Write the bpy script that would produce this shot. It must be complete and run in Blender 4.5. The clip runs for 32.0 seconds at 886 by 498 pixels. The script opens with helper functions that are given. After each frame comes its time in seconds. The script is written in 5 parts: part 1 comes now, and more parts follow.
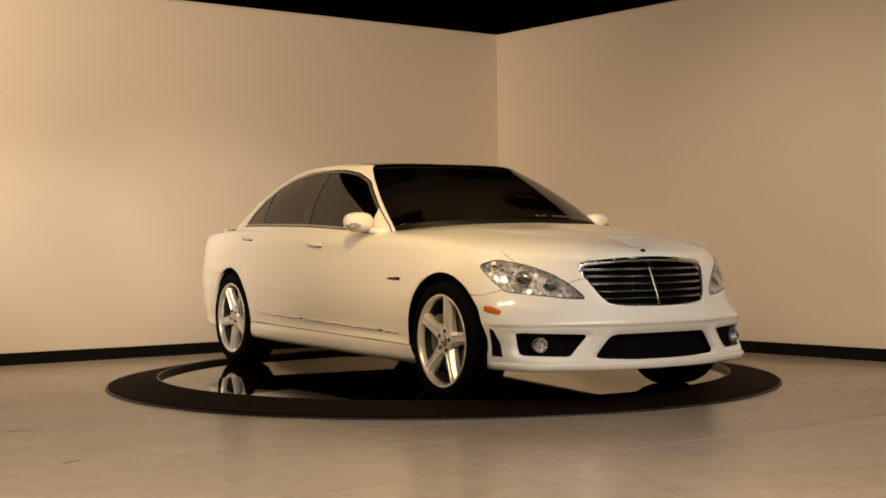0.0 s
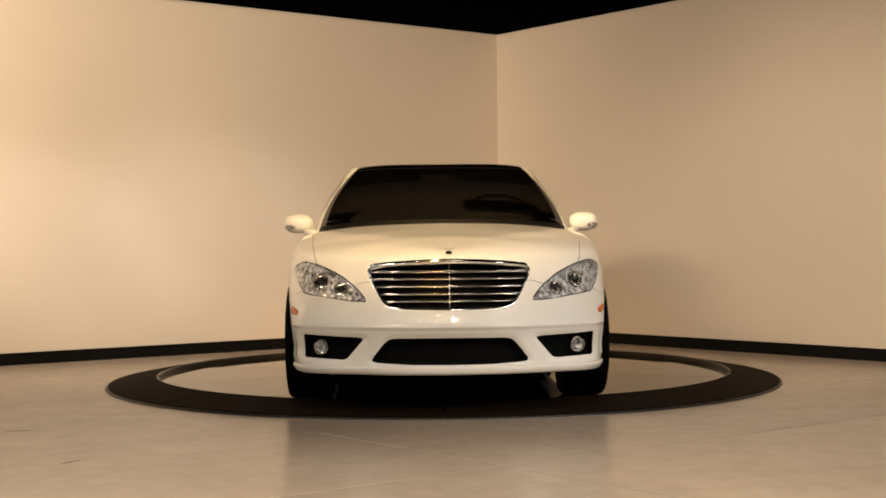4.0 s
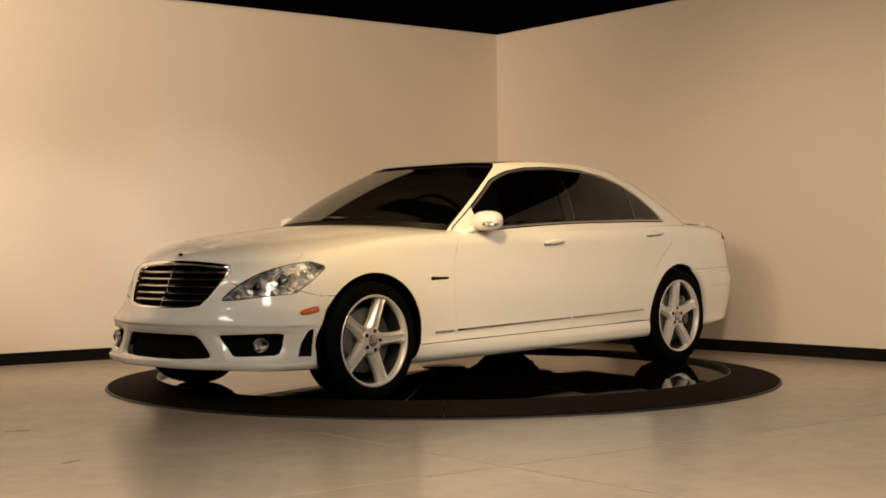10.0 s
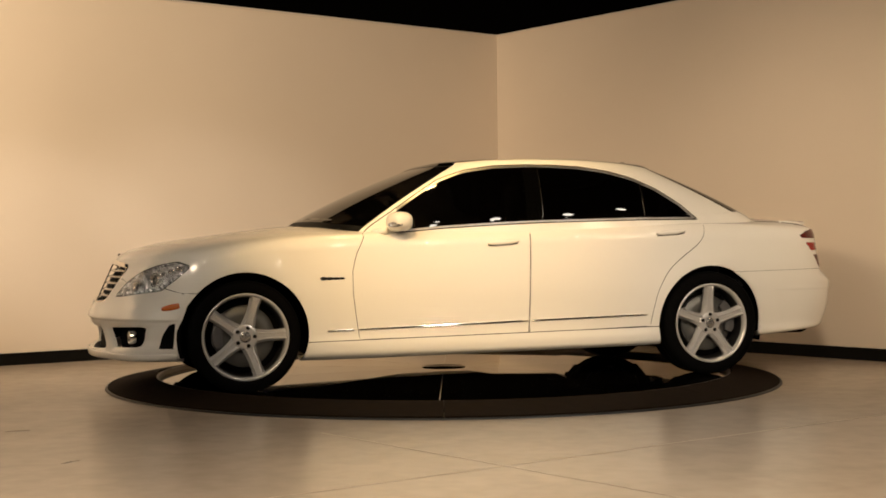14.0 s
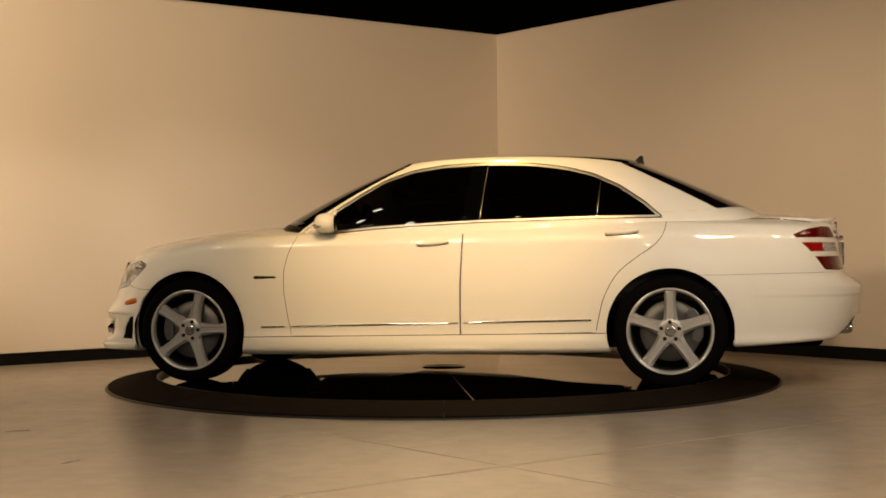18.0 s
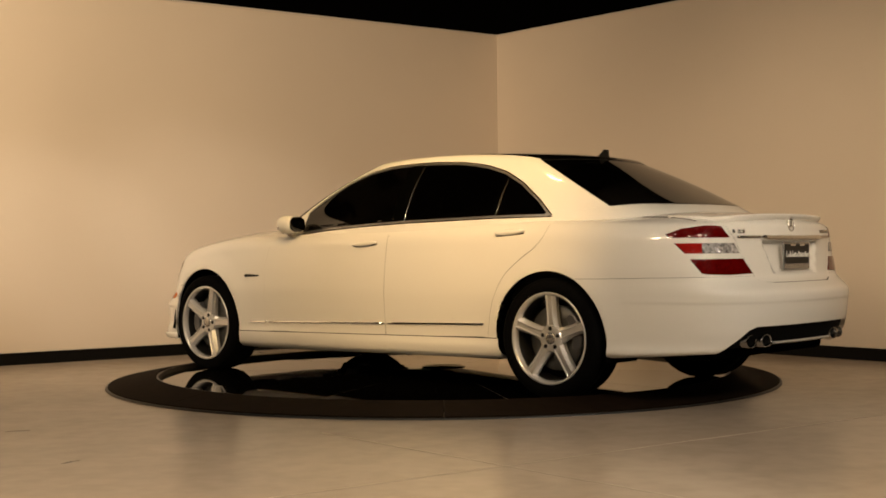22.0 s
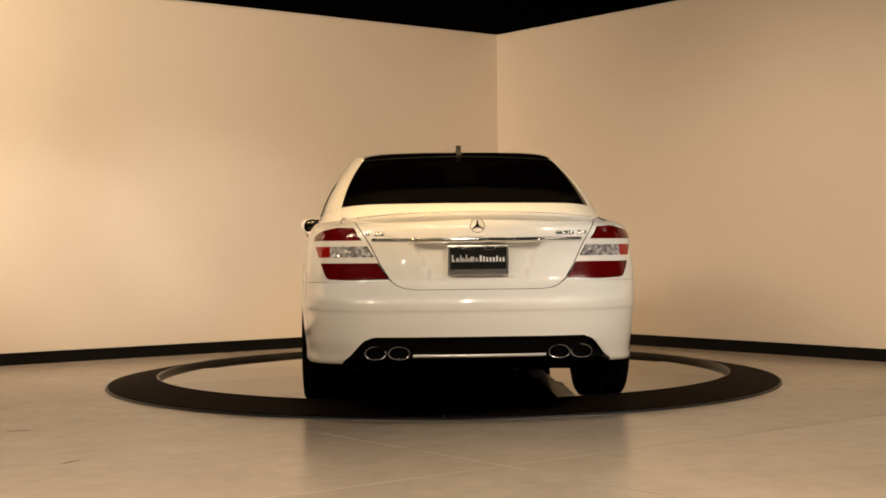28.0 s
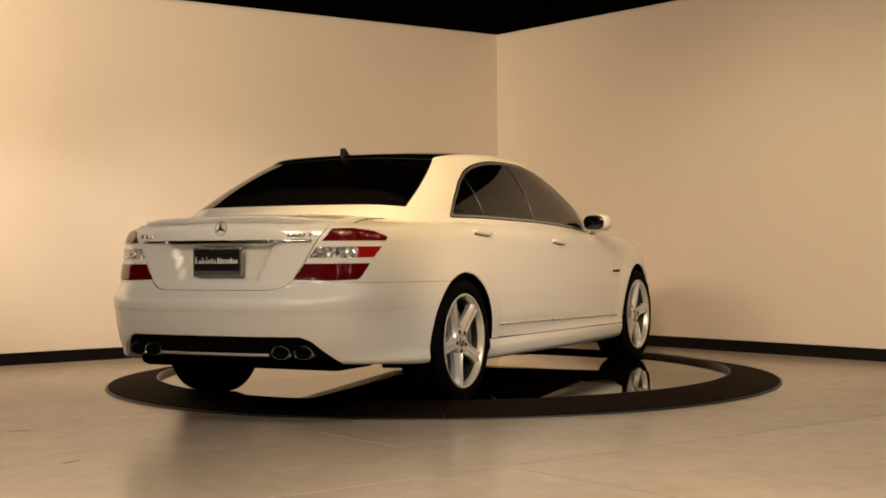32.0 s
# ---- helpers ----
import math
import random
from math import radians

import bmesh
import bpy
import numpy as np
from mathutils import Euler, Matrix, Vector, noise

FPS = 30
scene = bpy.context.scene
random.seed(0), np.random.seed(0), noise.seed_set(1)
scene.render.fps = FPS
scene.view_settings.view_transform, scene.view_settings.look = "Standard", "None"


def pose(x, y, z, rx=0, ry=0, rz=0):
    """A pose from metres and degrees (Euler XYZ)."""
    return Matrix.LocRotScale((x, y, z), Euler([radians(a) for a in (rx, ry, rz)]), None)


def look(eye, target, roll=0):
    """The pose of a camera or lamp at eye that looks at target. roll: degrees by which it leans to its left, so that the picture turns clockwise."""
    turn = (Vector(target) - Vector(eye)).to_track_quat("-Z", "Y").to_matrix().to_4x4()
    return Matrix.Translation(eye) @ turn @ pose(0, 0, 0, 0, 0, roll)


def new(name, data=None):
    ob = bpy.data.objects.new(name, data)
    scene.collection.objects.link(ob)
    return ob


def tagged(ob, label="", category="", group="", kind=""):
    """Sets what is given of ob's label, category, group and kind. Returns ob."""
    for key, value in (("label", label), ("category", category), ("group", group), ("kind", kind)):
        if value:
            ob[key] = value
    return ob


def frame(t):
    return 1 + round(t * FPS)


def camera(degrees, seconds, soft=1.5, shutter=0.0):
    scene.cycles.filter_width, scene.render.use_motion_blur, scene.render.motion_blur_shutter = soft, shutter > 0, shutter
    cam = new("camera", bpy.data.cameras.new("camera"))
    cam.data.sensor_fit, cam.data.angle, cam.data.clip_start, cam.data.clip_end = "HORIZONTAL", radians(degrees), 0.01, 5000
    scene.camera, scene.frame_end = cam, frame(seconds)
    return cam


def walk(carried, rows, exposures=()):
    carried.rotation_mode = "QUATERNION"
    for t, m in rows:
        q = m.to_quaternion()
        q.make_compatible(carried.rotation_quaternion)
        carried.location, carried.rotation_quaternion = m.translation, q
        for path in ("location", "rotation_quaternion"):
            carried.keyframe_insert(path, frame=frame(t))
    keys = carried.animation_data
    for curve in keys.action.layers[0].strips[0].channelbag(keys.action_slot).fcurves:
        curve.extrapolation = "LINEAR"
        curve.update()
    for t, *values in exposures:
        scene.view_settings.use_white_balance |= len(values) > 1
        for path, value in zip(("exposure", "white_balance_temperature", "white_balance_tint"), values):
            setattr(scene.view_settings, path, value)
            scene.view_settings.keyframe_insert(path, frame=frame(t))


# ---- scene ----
cam = camera(36.54, 32.0, soft=1.75)
EYE = (0.0, -9.482, 0.886)
VIEW = look(EYE, (0.0041, 0.0, 0.8679), -0.558)
walk(cam, [(0, VIEW), (32, VIEW)], exposures=[
    (0, 0.12, 6250, 10), (2, 0.28, 6100, 10), (3, 0.45, 5950, 10), (6, 0.37, 5950, 10), (9, 0.31, 6000, 10), (12, 0.27, 6300, 10), (14, 0.24, 6350, 10),
    (17, -0.05, 6750, 10), (19, -0.05, 6750, 10), (21, -0.02, 6750, 10), (24, 0.05, 6700, 10), (25, 0.36, 6350, 10), (28, 0.44, 6250, 10), (32, 0.43, 6250, 10)])

# ---- light ----
FLOOR_Z = -0.042          # concrete; z = 0 is the top of the turning disc
CEIL_Z = 4.3
world = bpy.data.worlds.new("world")
scene.world = world
world.use_nodes = True
world.node_tree.nodes["Background"].inputs[0].default_value = (0.9, 0.8, 0.7, 1)
world.node_tree.nodes["Background"].inputs[1].default_value = 0.0
scene.view_settings.exposure = 0.0


def spot_lamp(name, eye, target, watts, colour, cone, blend, radius):
    data = bpy.data.lights.new(name, "SPOT")
    data.energy, data.color, data.spot_size, data.spot_blend = watts, colour, radians(cone), blend
    data.shadow_soft_size = radius
    ob = new(name, data)
    ob.matrix_world = look(eye, target)
    return ob


WASH = (1.0, 0.755, 0.49)
MILD = (1.0, 0.785, 0.55)
GOLD = (1.0, 0.72, 0.44)
WARM = (1.0, 0.62, 0.225)
PALE = (1.0, 0.86, 0.70)
# unseen ceiling spots without fixtures; some are added purely as fill
LAMPS = [  # place, aim, watts, colour, cone, blend, radius
    ((-3.0, -7.0, 3.95), (1.2, 1.4, 0.5), 330, MILD, 62, 1.0, 0.45),
    ((-4.6, -6.6, 3.95), (2.9, 1.4, 0.75), 700, GOLD, 30, 1.0, 0.5),
    ((0.8, -7.6, 3.95), (3.0, 1.3, 0.85), 950, MILD, 28, 1.0, 0.4),
    ((3.0, -7.2, 3.95), (2.8, 1.0, 0.9), 190, MILD, 70, 1.0, 0.25),
    # fill, added to brighten the upper wall corner
    ((-0.6, -7.4, 3.95), (0.3, 4.2, 2.5), 520, MILD, 46, 1.0, 0.2),
    ((-0.3, -6.0, 3.95), (0.0, -0.1, 0.6), 1050, WARM, 30, 0.9, 0.10),
    ((-5.2, -4.4, 3.95), (-4.8, 0.8, 2.9), 2300, WASH, 90, 1.0, 0.2),
    ((5.0, -4.2, 3.95), (4.9, 0.4, 1.3), 300, GOLD, 88, 1.0, 0.3),
    ((-4.4, -4.2, 3.95), (-3.1, 1.6, 0.88), 620, PALE, 17, 1.0, 0.12),
    ((-4.2, -4.6, 3.95), (-1.8, 2.6, 0.88), 740, PALE, 17, 1.0, 0.12),
    ((0.0, -0.8, 3.95), (0.0, 0.0, 1.0), 150, WARM, 80, 1.0, 0.15),
    ((4.6, -7.6, 3.95), (1.3, -2.3, 0.45), 800, PALE, 28, 1.0, 0.12),
    ((-4.4, -8.4, 3.95), (-2.1, -1.6, 0.3), 120, PALE, 34, 1.0, 0.12),
    # fill, added to brighten the floor in front of the disc
    ((0.4, -5.6, 3.95), (0.1, -5.2, 0.0), 700, MILD, 84, 1.0, 0.15),
]
for eye, aim, watts, colour, cone, blend, radius in LAMPS:
    spot_lamp("spot_lamp", eye, aim, watts, colour, cone, blend, radius)


# ---- materials ----
def material(name):
    m = bpy.data.materials.new(name)
    m.use_nodes = True
    return m, m.node_tree.nodes, m.node_tree.links, m.node_tree.nodes["Principled BSDF"]


def plain(name, colour, rough=0.5, metal=0.0, coat=0.0, grain=0.0, scale=60.0, bump=0.0, ior=1.5, coat_rough=0.03, spec=0.5, deep=0.002):
    m, n, l, b = material(name)
    b.inputs["Base Color"].default_value = (*colour, 1)
    b.inputs["Roughness"].default_value = rough
    b.inputs["Metallic"].default_value = metal
    b.inputs["Coat Weight"].default_value = coat
    b.inputs["Coat Roughness"].default_value = coat_rough
    b.inputs["IOR"].default_value = ior
    b.inputs["Specular IOR Level"].default_value = spec
    if grain or bump:
        tc, tex = n.new("ShaderNodeTexCoord"), n.new("ShaderNodeTexNoise")
        tex.inputs["Scale"].default_value, tex.inputs["Detail"].default_value = scale, 6
        l.new(tc.outputs["Object"], tex.inputs["Vector"])
        if grain:
            mix = n.new("ShaderNodeMix")
            mix.data_type = "RGBA"
            mix.inputs["A"].default_value = (*[c * (1 - grain) for c in colour], 1)
            mix.inputs["B"].default_value = (*[min(1, c * (1 + grain)) for c in colour], 1)
            l.new(tex.outputs["Fac"], mix.inputs["Factor"])
            l.new(mix.outputs["Result"], b.inputs["Base Color"])
        if bump:
            bp = n.new("ShaderNodeBump")
            bp.inputs["Strength"].default_value, bp.inputs["Distance"].default_value = bump, deep
            l.new(tex.outputs["Fac"], bp.inputs["Height"])
            l.new(bp.outputs["Normal"], b.inputs["Normal"])
    return m


def concrete_floor():
    m, n, l, b = material("polished_concrete")
    tc = n.new("ShaderNodeTexCoord")
    big, small = n.new("ShaderNodeTexNoise"), n.new("ShaderNodeTexNoise")
    for tex, scale, detail in ((big, 0.55, 4), (small, 9.0, 8)):
        tex.inputs["Scale"].default_value, tex.inputs["Detail"].default_value = scale, detail
        l.new(tc.outputs["Object"], tex.inputs["Vector"])
    ramp = n.new("ShaderNodeValToRGB")
    ramp.color_ramp.elements[0].position, ramp.color_ramp.elements[0].color = 0.3, (0.355, 0.295, 0.235, 1)
    ramp.color_ramp.elements[1].position, ramp.color_ramp.elements[1].color = 0.72, (0.46, 0.388, 0.312, 1)
    l.new(big.outputs["Fac"], ramp.inputs["Fac"])
    ramp2 = n.new("ShaderNodeValToRGB")
    ramp2.color_ramp.elements[0].position, ramp2.color_ramp.elements[0].color = 0.30, (0.92, 0.91, 0.90, 1)
    ramp2.color_ramp.elements[1].position, ramp2.color_ramp.elements[1].color = 0.62, (1, 1, 1, 1)
    l.new(small.outputs["Fac"], ramp2.inputs["Fac"])
    prev = ramp.outputs["Color"]
    for r in (ramp2,):
        mix = n.new("ShaderNodeMix")
        mix.data_type, mix.blend_type = "RGBA", "MULTIPLY"
        mix.inputs["Factor"].default_value = 1.0
        l.new(prev, mix.inputs["A"])
        l.new(r.outputs["Color"], mix.inputs["B"])
        prev = mix.outputs["Result"]
    l.new(prev, b.inputs["Base Color"])
    rr = n.new("ShaderNodeMapRange")
    rr.inputs["To Min"].default_value, rr.inputs["To Max"].default_value = 0.20, 0.25
    l.new(small.outputs["Fac"], rr.inputs["Value"])
    l.new(rr.outputs["Result"], b.inputs["Roughness"])
    bp = n.new("ShaderNodeBump")
    bp.inputs["Strength"].default_value, bp.inputs["Distance"].default_value = 0.015, 0.002
    l.new(small.outputs["Fac"], bp.inputs["Height"])
    l.new(bp.outputs["Normal"], b.inputs["Normal"])
    return m


def wall_paint():
    m, n, l, b = material("beige_wall_paint")
    tc = n.new("ShaderNodeTexCoord")
    big, small = n.new("ShaderNodeTexNoise"), n.new("ShaderNodeTexNoise")
    for tex, scale, detail in ((big, 0.7, 3), (small, 55.0, 6)):
        tex.inputs["Scale"].default_value, tex.inputs["Detail"].default_value = scale, detail
        l.new(tc.outputs["Object"], tex.inputs["Vector"])
    mix = n.new("ShaderNodeMix")
    mix.data_type = "RGBA"
    mix.inputs["A"].default_value, mix.inputs["B"].default_value = (0.64, 0.545, 0.435, 1), (0.70, 0.60, 0.485, 1)
    l.new(big.outputs["Fac"], mix.inputs["Factor"])
    l.new(mix.outputs["Result"], b.inputs["Base Color"])
    b.inputs["Roughness"].default_value = 0.62
    bp = n.new("ShaderNodeBump")
    bp.inputs["Strength"].default_value, bp.inputs["Distance"].default_value = 0.15, 0.001
    l.new(small.outputs["Fac"], bp.inputs["Height"])
    l.new(bp.outputs["Normal"], b.inputs["Normal"])
    return m


def car_paint():
    m, n, l, b = material("pearl_white_car_paint")
    tc, tex = n.new("ShaderNodeTexCoord"), n.new("ShaderNodeTexNoise")
    tex.inputs["Scale"].default_value, tex.inputs["Detail"].default_value = 900.0, 2
    l.new(tc.outputs["Object"], tex.inputs["Vector"])
    mix = n.new("ShaderNodeMix")
    mix.data_type = "RGBA"
    mix.inputs["A"].default_value, mix.inputs["B"].default_value = (0.775, 0.755, 0.705, 1), (0.825, 0.805, 0.755, 1)
    l.new(tex.outputs["Fac"], mix.inputs["Factor"])
    l.new(mix.outputs["Result"], b.inputs["Base Color"])
    b.inputs["Roughness"].default_value = 0.38
    b.inputs["Coat Weight"].default_value = 1.0
    b.inputs["Coat Roughness"].default_value = 0.025
    return m


def glass(name, colour, weight, rough=0.0, ior=1.45):
    m, n, l, b = material(name)
    b.inputs["Base Color"].default_value = (*colour, 1)
    b.inputs["Roughness"].default_value = rough
    b.inputs["Transmission Weight"].default_value = weight
    b.inputs["IOR"].default_value = ior
    return m


def faceted(name, scale, metal):
    """Bright reflector metal in small leaning cells, coloured dark to bright for sparkle."""
    m, n, l, b = material(name)
    tc, vor, mix = n.new("ShaderNodeTexCoord"), n.new("ShaderNodeTexVoronoi"), n.new("ShaderNodeMix")
    vor.inputs["Scale"].default_value = scale
    l.new(tc.outputs["Object"], vor.inputs["Vector"])
    geo, sub, add, scl, nrm = n.new("ShaderNodeNewGeometry"), n.new("ShaderNodeVectorMath"), n.new("ShaderNodeVectorMath"), n.new("ShaderNodeVectorMath"), n.new("ShaderNodeVectorMath")
    sub.operation, scl.operation, add.operation, nrm.operation = "SUBTRACT", "SCALE", "ADD", "NORMALIZE"
    sub.inputs[1].default_value = (0.5, 0.5, 0.5)
    scl.inputs["Scale"].default_value = 1.3
    l.new(vor.outputs["Color"], sub.inputs[0])
    l.new(sub.outputs[0], scl.inputs[0])
    l.new(scl.outputs[0], add.inputs[0])
    l.new(geo.outputs["Normal"], add.inputs[1])
    l.new(add.outputs[0], nrm.inputs[0])
    l.new(nrm.outputs[0], b.inputs["Normal"])
    sep = n.new("ShaderNodeSeparateColor")
    l.new(vor.outputs["Color"], sep.inputs[0])
    # glints painted in: every cell takes a random dark or bright base colour
    mix.data_type = "RGBA"
    mix.inputs["A"].default_value, mix.inputs["B"].default_value = (0.20, 0.20, 0.21, 1), (0.99, 0.99, 1.0, 1)
    l.new(sep.outputs[0], mix.inputs["Factor"])
    l.new(mix.outputs["Result"], b.inputs["Base Color"])
    b.inputs["Metallic"].default_value, b.inputs["Roughness"].default_value = metal, 0.16
    return m


def lamp_glow(name, strength):
    m, n, l, b = material(name)
    b.inputs["Emission Color"].default_value = (1.0, 0.88, 0.72, 1)
    b.inputs["Emission Strength"].default_value = strength
    return m


CONCRETE, WALL, PAINT = concrete_floor(), wall_paint(), car_paint()
BLACK_CEILING = plain("matt_black_ceiling_paint", (0.0012, 0.0011, 0.001), 0.95, grain=0.2, scale=8, spec=0.0)
DARK_WALL = plain("dark_showroom_wall", (0.0016, 0.0014, 0.0012), 0.9, grain=0.2, scale=4, spec=0.0)
BASEBOARD = plain("black_baseboard_rubber", (0.003, 0.0025, 0.002), 0.6, grain=0.3, scale=30, spec=0.15)
RING = plain("dark_brown_rubber_ramp", (0.010, 0.0058, 0.0032), 0.75, grain=0.5, scale=14, bump=0.35, spec=0.04)
RING_EDGE = plain("black_steel_edge", (0.006, 0.006, 0.006), 0.5, metal=0.0, grain=0.2)
LIP = plain("worn_steel_lip", (0.05, 0.043, 0.036), 0.35, metal=0.7, grain=0.4, scale=5)
DISC = plain("black_mirror_glass", (0.002, 0.0018, 0.0016), 0.03, grain=0.3, scale=3, ior=2.6)
SEAM = plain("brushed_joint_strip", (0.45, 0.42, 0.38), 0.35, metal=0.9, grain=0.15)
# rubber of seams and gaps; also paints the shade below the door handles
GAP = plain("shadow_gap_rubber", (0.004, 0.0036, 0.003), 0.8, grain=0.1, spec=0.1)
BLACK = plain("satin_black_plastic", (0.003, 0.003, 0.003), 0.5, grain=0.2, scale=120, spec=0.2)
MESH_BLACK = plain("black_mesh_plastic", (0.0012, 0.0012, 0.0012), 0.8, grain=0.2, scale=120, spec=0.08)
TYRE = plain("black_tyre_rubber", (0.0025, 0.0025, 0.0025), 0.8, grain=0.3, scale=80, bump=0.3, spec=0.03)
ALLOY = plain("silver_alloy", (0.68, 0.67, 0.66), 0.27, metal=0.55, coat=0.3, grain=0.06, scale=200)
DISC_STEEL = plain("dull_brake_steel", (0.13, 0.13, 0.125), 0.45, metal=0.8, grain=0.1, scale=60)
BARREL = plain("dark_rim_barrel", (0.05, 0.05, 0.05), 0.4, metal=0.8, grain=0.15, scale=40)
CALIPER = plain("silver_caliper", (0.12, 0.12, 0.125), 0.4, metal=0.5, grain=0.1)
CHROME = plain("chrome", (0.82, 0.81, 0.79), 0.07, metal=1.0, grain=0.03)
SATIN = plain("satin_chrome", (0.52, 0.51, 0.50), 0.25, metal=0.85, grain=0.04)
DARK_CHROME = plain("dark_polished_trim", (0.38, 0.37, 0.36), 0.22, metal=1.0, grain=0.05)
FRAME_CHROME = plain("brushed_window_trim", (0.42, 0.41, 0.40), 0.36, metal=0.9, grain=0.04)
GLOW = lamp_glow("glowing_lamp_lens", 30.0)
ROOF_GLASS = plain("black_glass_roof", (0.0012, 0.0012, 0.0012), 0.04, ior=1.5, grain=0.2)
UNDER = plain("matt_black_underseal", (0.0022, 0.002, 0.002), 1.0, grain=0.3, scale=20, spec=0.0)
TINT = glass("tinted_glass", (0.0012, 0.0010, 0.0009), 0.5)
TINT_DARK = glass("dark_privacy_glass", (0.0006, 0.0005, 0.0005), 0.4, ior=1.40)
LAMP_GLASS = glass("clear_lamp_cover", (0.96, 0.96, 0.96), 1.0)
RED_LENS = plain("red_lamp_lens", (0.095, 0.0012, 0.0012), 0.10, grain=0.6, scale=45, bump=0.3)
BRIGHT_RED = plain("bright_red_lens", (0.30, 0.008, 0.005), 0.12, grain=0.4, scale=70, bump=0.4)
CLEAR_LENS, FACETS = faceted("clear_ribbed_lens", 70.0, 0.5), faceted("faceted_reflector", 58.0, 0.55)
AMBER = plain("amber_reflector", (0.50, 0.11, 0.006), 0.25, coat=0.4, grain=0.2, scale=150)
CABIN = plain("black_leather", (0.006, 0.0055, 0.005), 0.5, grain=0.2, scale=60)
HEADLINER = plain("dark_grey_headliner", (0.012, 0.011, 0.010), 0.9, grain=0.1)
PLATE_BLACK = plain("black_plate_plastic", (0.008, 0.008, 0.008), 0.3, grain=0.1)
LETTER = plain("white_print", (0.8, 0.8, 0.78), 0.5, grain=0.02)


# ---- mesh helpers ----
def mesh_from(name, verts, faces, mat, normals=None, smooth=True):
    me = bpy.data.meshes.new(name)
    me.from_pydata([tuple(v) for v in verts], [], [tuple(f) for f in faces])
    me.materials.append(mat)
    if smooth:
        me.polygons.foreach_set("use_smooth", [True] * len(me.polygons))
    me.update()
    if normals is not None:
        me.normals_split_custom_set_from_vertices([tuple(v) for v in normals])
    return me


def part(name, bm, mat, parent, label=""):
    """Links a bmesh or a mesh as one object under a thing or a part."""
    if isinstance(bm, bpy.types.Mesh):
        me = bm
    else:
        me = bpy.data.meshes.new(name)
        bm.to_mesh(me)
        bm.free()
        me.materials.append(mat)
    ob = new(name, me)
    ob.parent = parent
    if label:
        ob["label"] = label
    return ob


def thing(name, label, category, group="", kind=""):
    return tagged(new(name), label, category, group, kind)


def box(bm, size, at=(0, 0, 0), bevel=0.0, m=None, segments=2):
    r = bmesh.ops.create_cube(bm, size=1.0)
    bmesh.ops.transform(bm, matrix=Matrix.Translation(at) @ (m or Matrix()) @ Matrix.Diagonal((*size, 1)), verts=r["verts"])
    if bevel:
        edges = list({e for v in r["verts"] for e in v.link_edges})
        bmesh.ops.bevel(bm, geom=edges, offset=bevel, segments=segments, affect="EDGES", profile=0.5)
    return bm


def lathe(profile, steps=64, axis="z", closed=False):
    """Turns rows of (radius, height) round an axis."""
    verts, faces = [], []
    n = len(profile)
    for i in range(steps):
        a = 2 * math.pi * i / steps
        for r, h in profile:
            p = (r * math.cos(a), r * math.sin(a), h)
            verts.append(p if axis == "z" else (p[0], p[2], p[1]))
    for i in range(steps):
        for k in range(n if closed else n - 1):
            a, b = i * n + k, i * n + (k + 1) % n
            c, d = ((i + 1) % steps) * n + (k + 1) % n, ((i + 1) % steps) * n + k
            faces.append((a, d, c, b) if axis == "z" else (a, b, c, d))
    return verts, faces


def as_bm(verts, faces, smooth=True):
    bm = bmesh.new()
    vs = [bm.verts.new(v) for v in verts]
    for f in faces:
        try:
            bm.faces.new([vs[i] for i in f]).smooth = smooth
        except ValueError:
            pass
    bmesh.ops.recalc_face_normals(bm, faces=bm.faces)
    return bm


def prism(points, depth, at=None, bevel=0.0):
    """A flat outline in x, y with thickness along z, from 0 to depth."""
    bm = bmesh.new()
    f = bm.faces.new([bm.verts.new((x, y, 0)) for x, y in points])
    r = bmesh.ops.extrude_face_region(bm, geom=[f])
    bmesh.ops.translate(bm, vec=(0, 0, depth), verts=[v for v in r["geom"] if isinstance(v, bmesh.types.BMVert)])
    bmesh.ops.recalc_face_normals(bm, faces=bm.faces)
    if bevel:
        bmesh.ops.bevel(bm, geom=list(bm.edges), offset=bevel, segments=2, affect="EDGES", profile=0.5)
    if at is not None:
        bmesh.ops.transform(bm, matrix=at, verts=bm.verts)
    return bm


def tube(points, radius, steps=8, closed=False):
    """A round bar along a row of points."""
    pts = [Vector(p) for p in points]
    verts, faces, n = [], [], len(pts)
    up = Vector((0, 0, 1))
    for i, p in enumerate(pts):
        d = (pts[(i + 1) % n if closed else min(i + 1, n - 1)] - pts[i - 1 if closed else max(i - 1, 0)]).normalized()
        side = d.cross(up)
        side = side.normalized() if side.length > 1e-4 else Vector((1, 0, 0))
        over = side.cross(d)
        r = radius[i] if isinstance(radius, (list, tuple)) else radius
        for k in range(steps):
            a = 2 * math.pi * k / steps
            verts.append(p + (side * math.cos(a) + over * math.sin(a)) * r)
    for i in range(n if closed else n - 1):
        for k in range(steps):
            a, b = i * steps + k, i * steps + (k + 1) % steps
            j = (i + 1) % n
            faces.append((a, b, j * steps + (k + 1) % steps, j * steps + k))
    if not closed:
        faces.append(tuple(range(steps))[::-1])
        faces.append(tuple((n - 1) * steps + k for k in range(steps)))
    return as_bm(verts, faces)


# ---- room ----
CORNER = Vector((0.583, 4.397))
LEFT_DIR = Vector((-math.cos(radians(36.46)), -math.sin(radians(36.46))))
RIGHT_DIR = Vector((math.cos(radians(50.57)), -math.sin(radians(50.57))))
WALL_TOP = 3.062


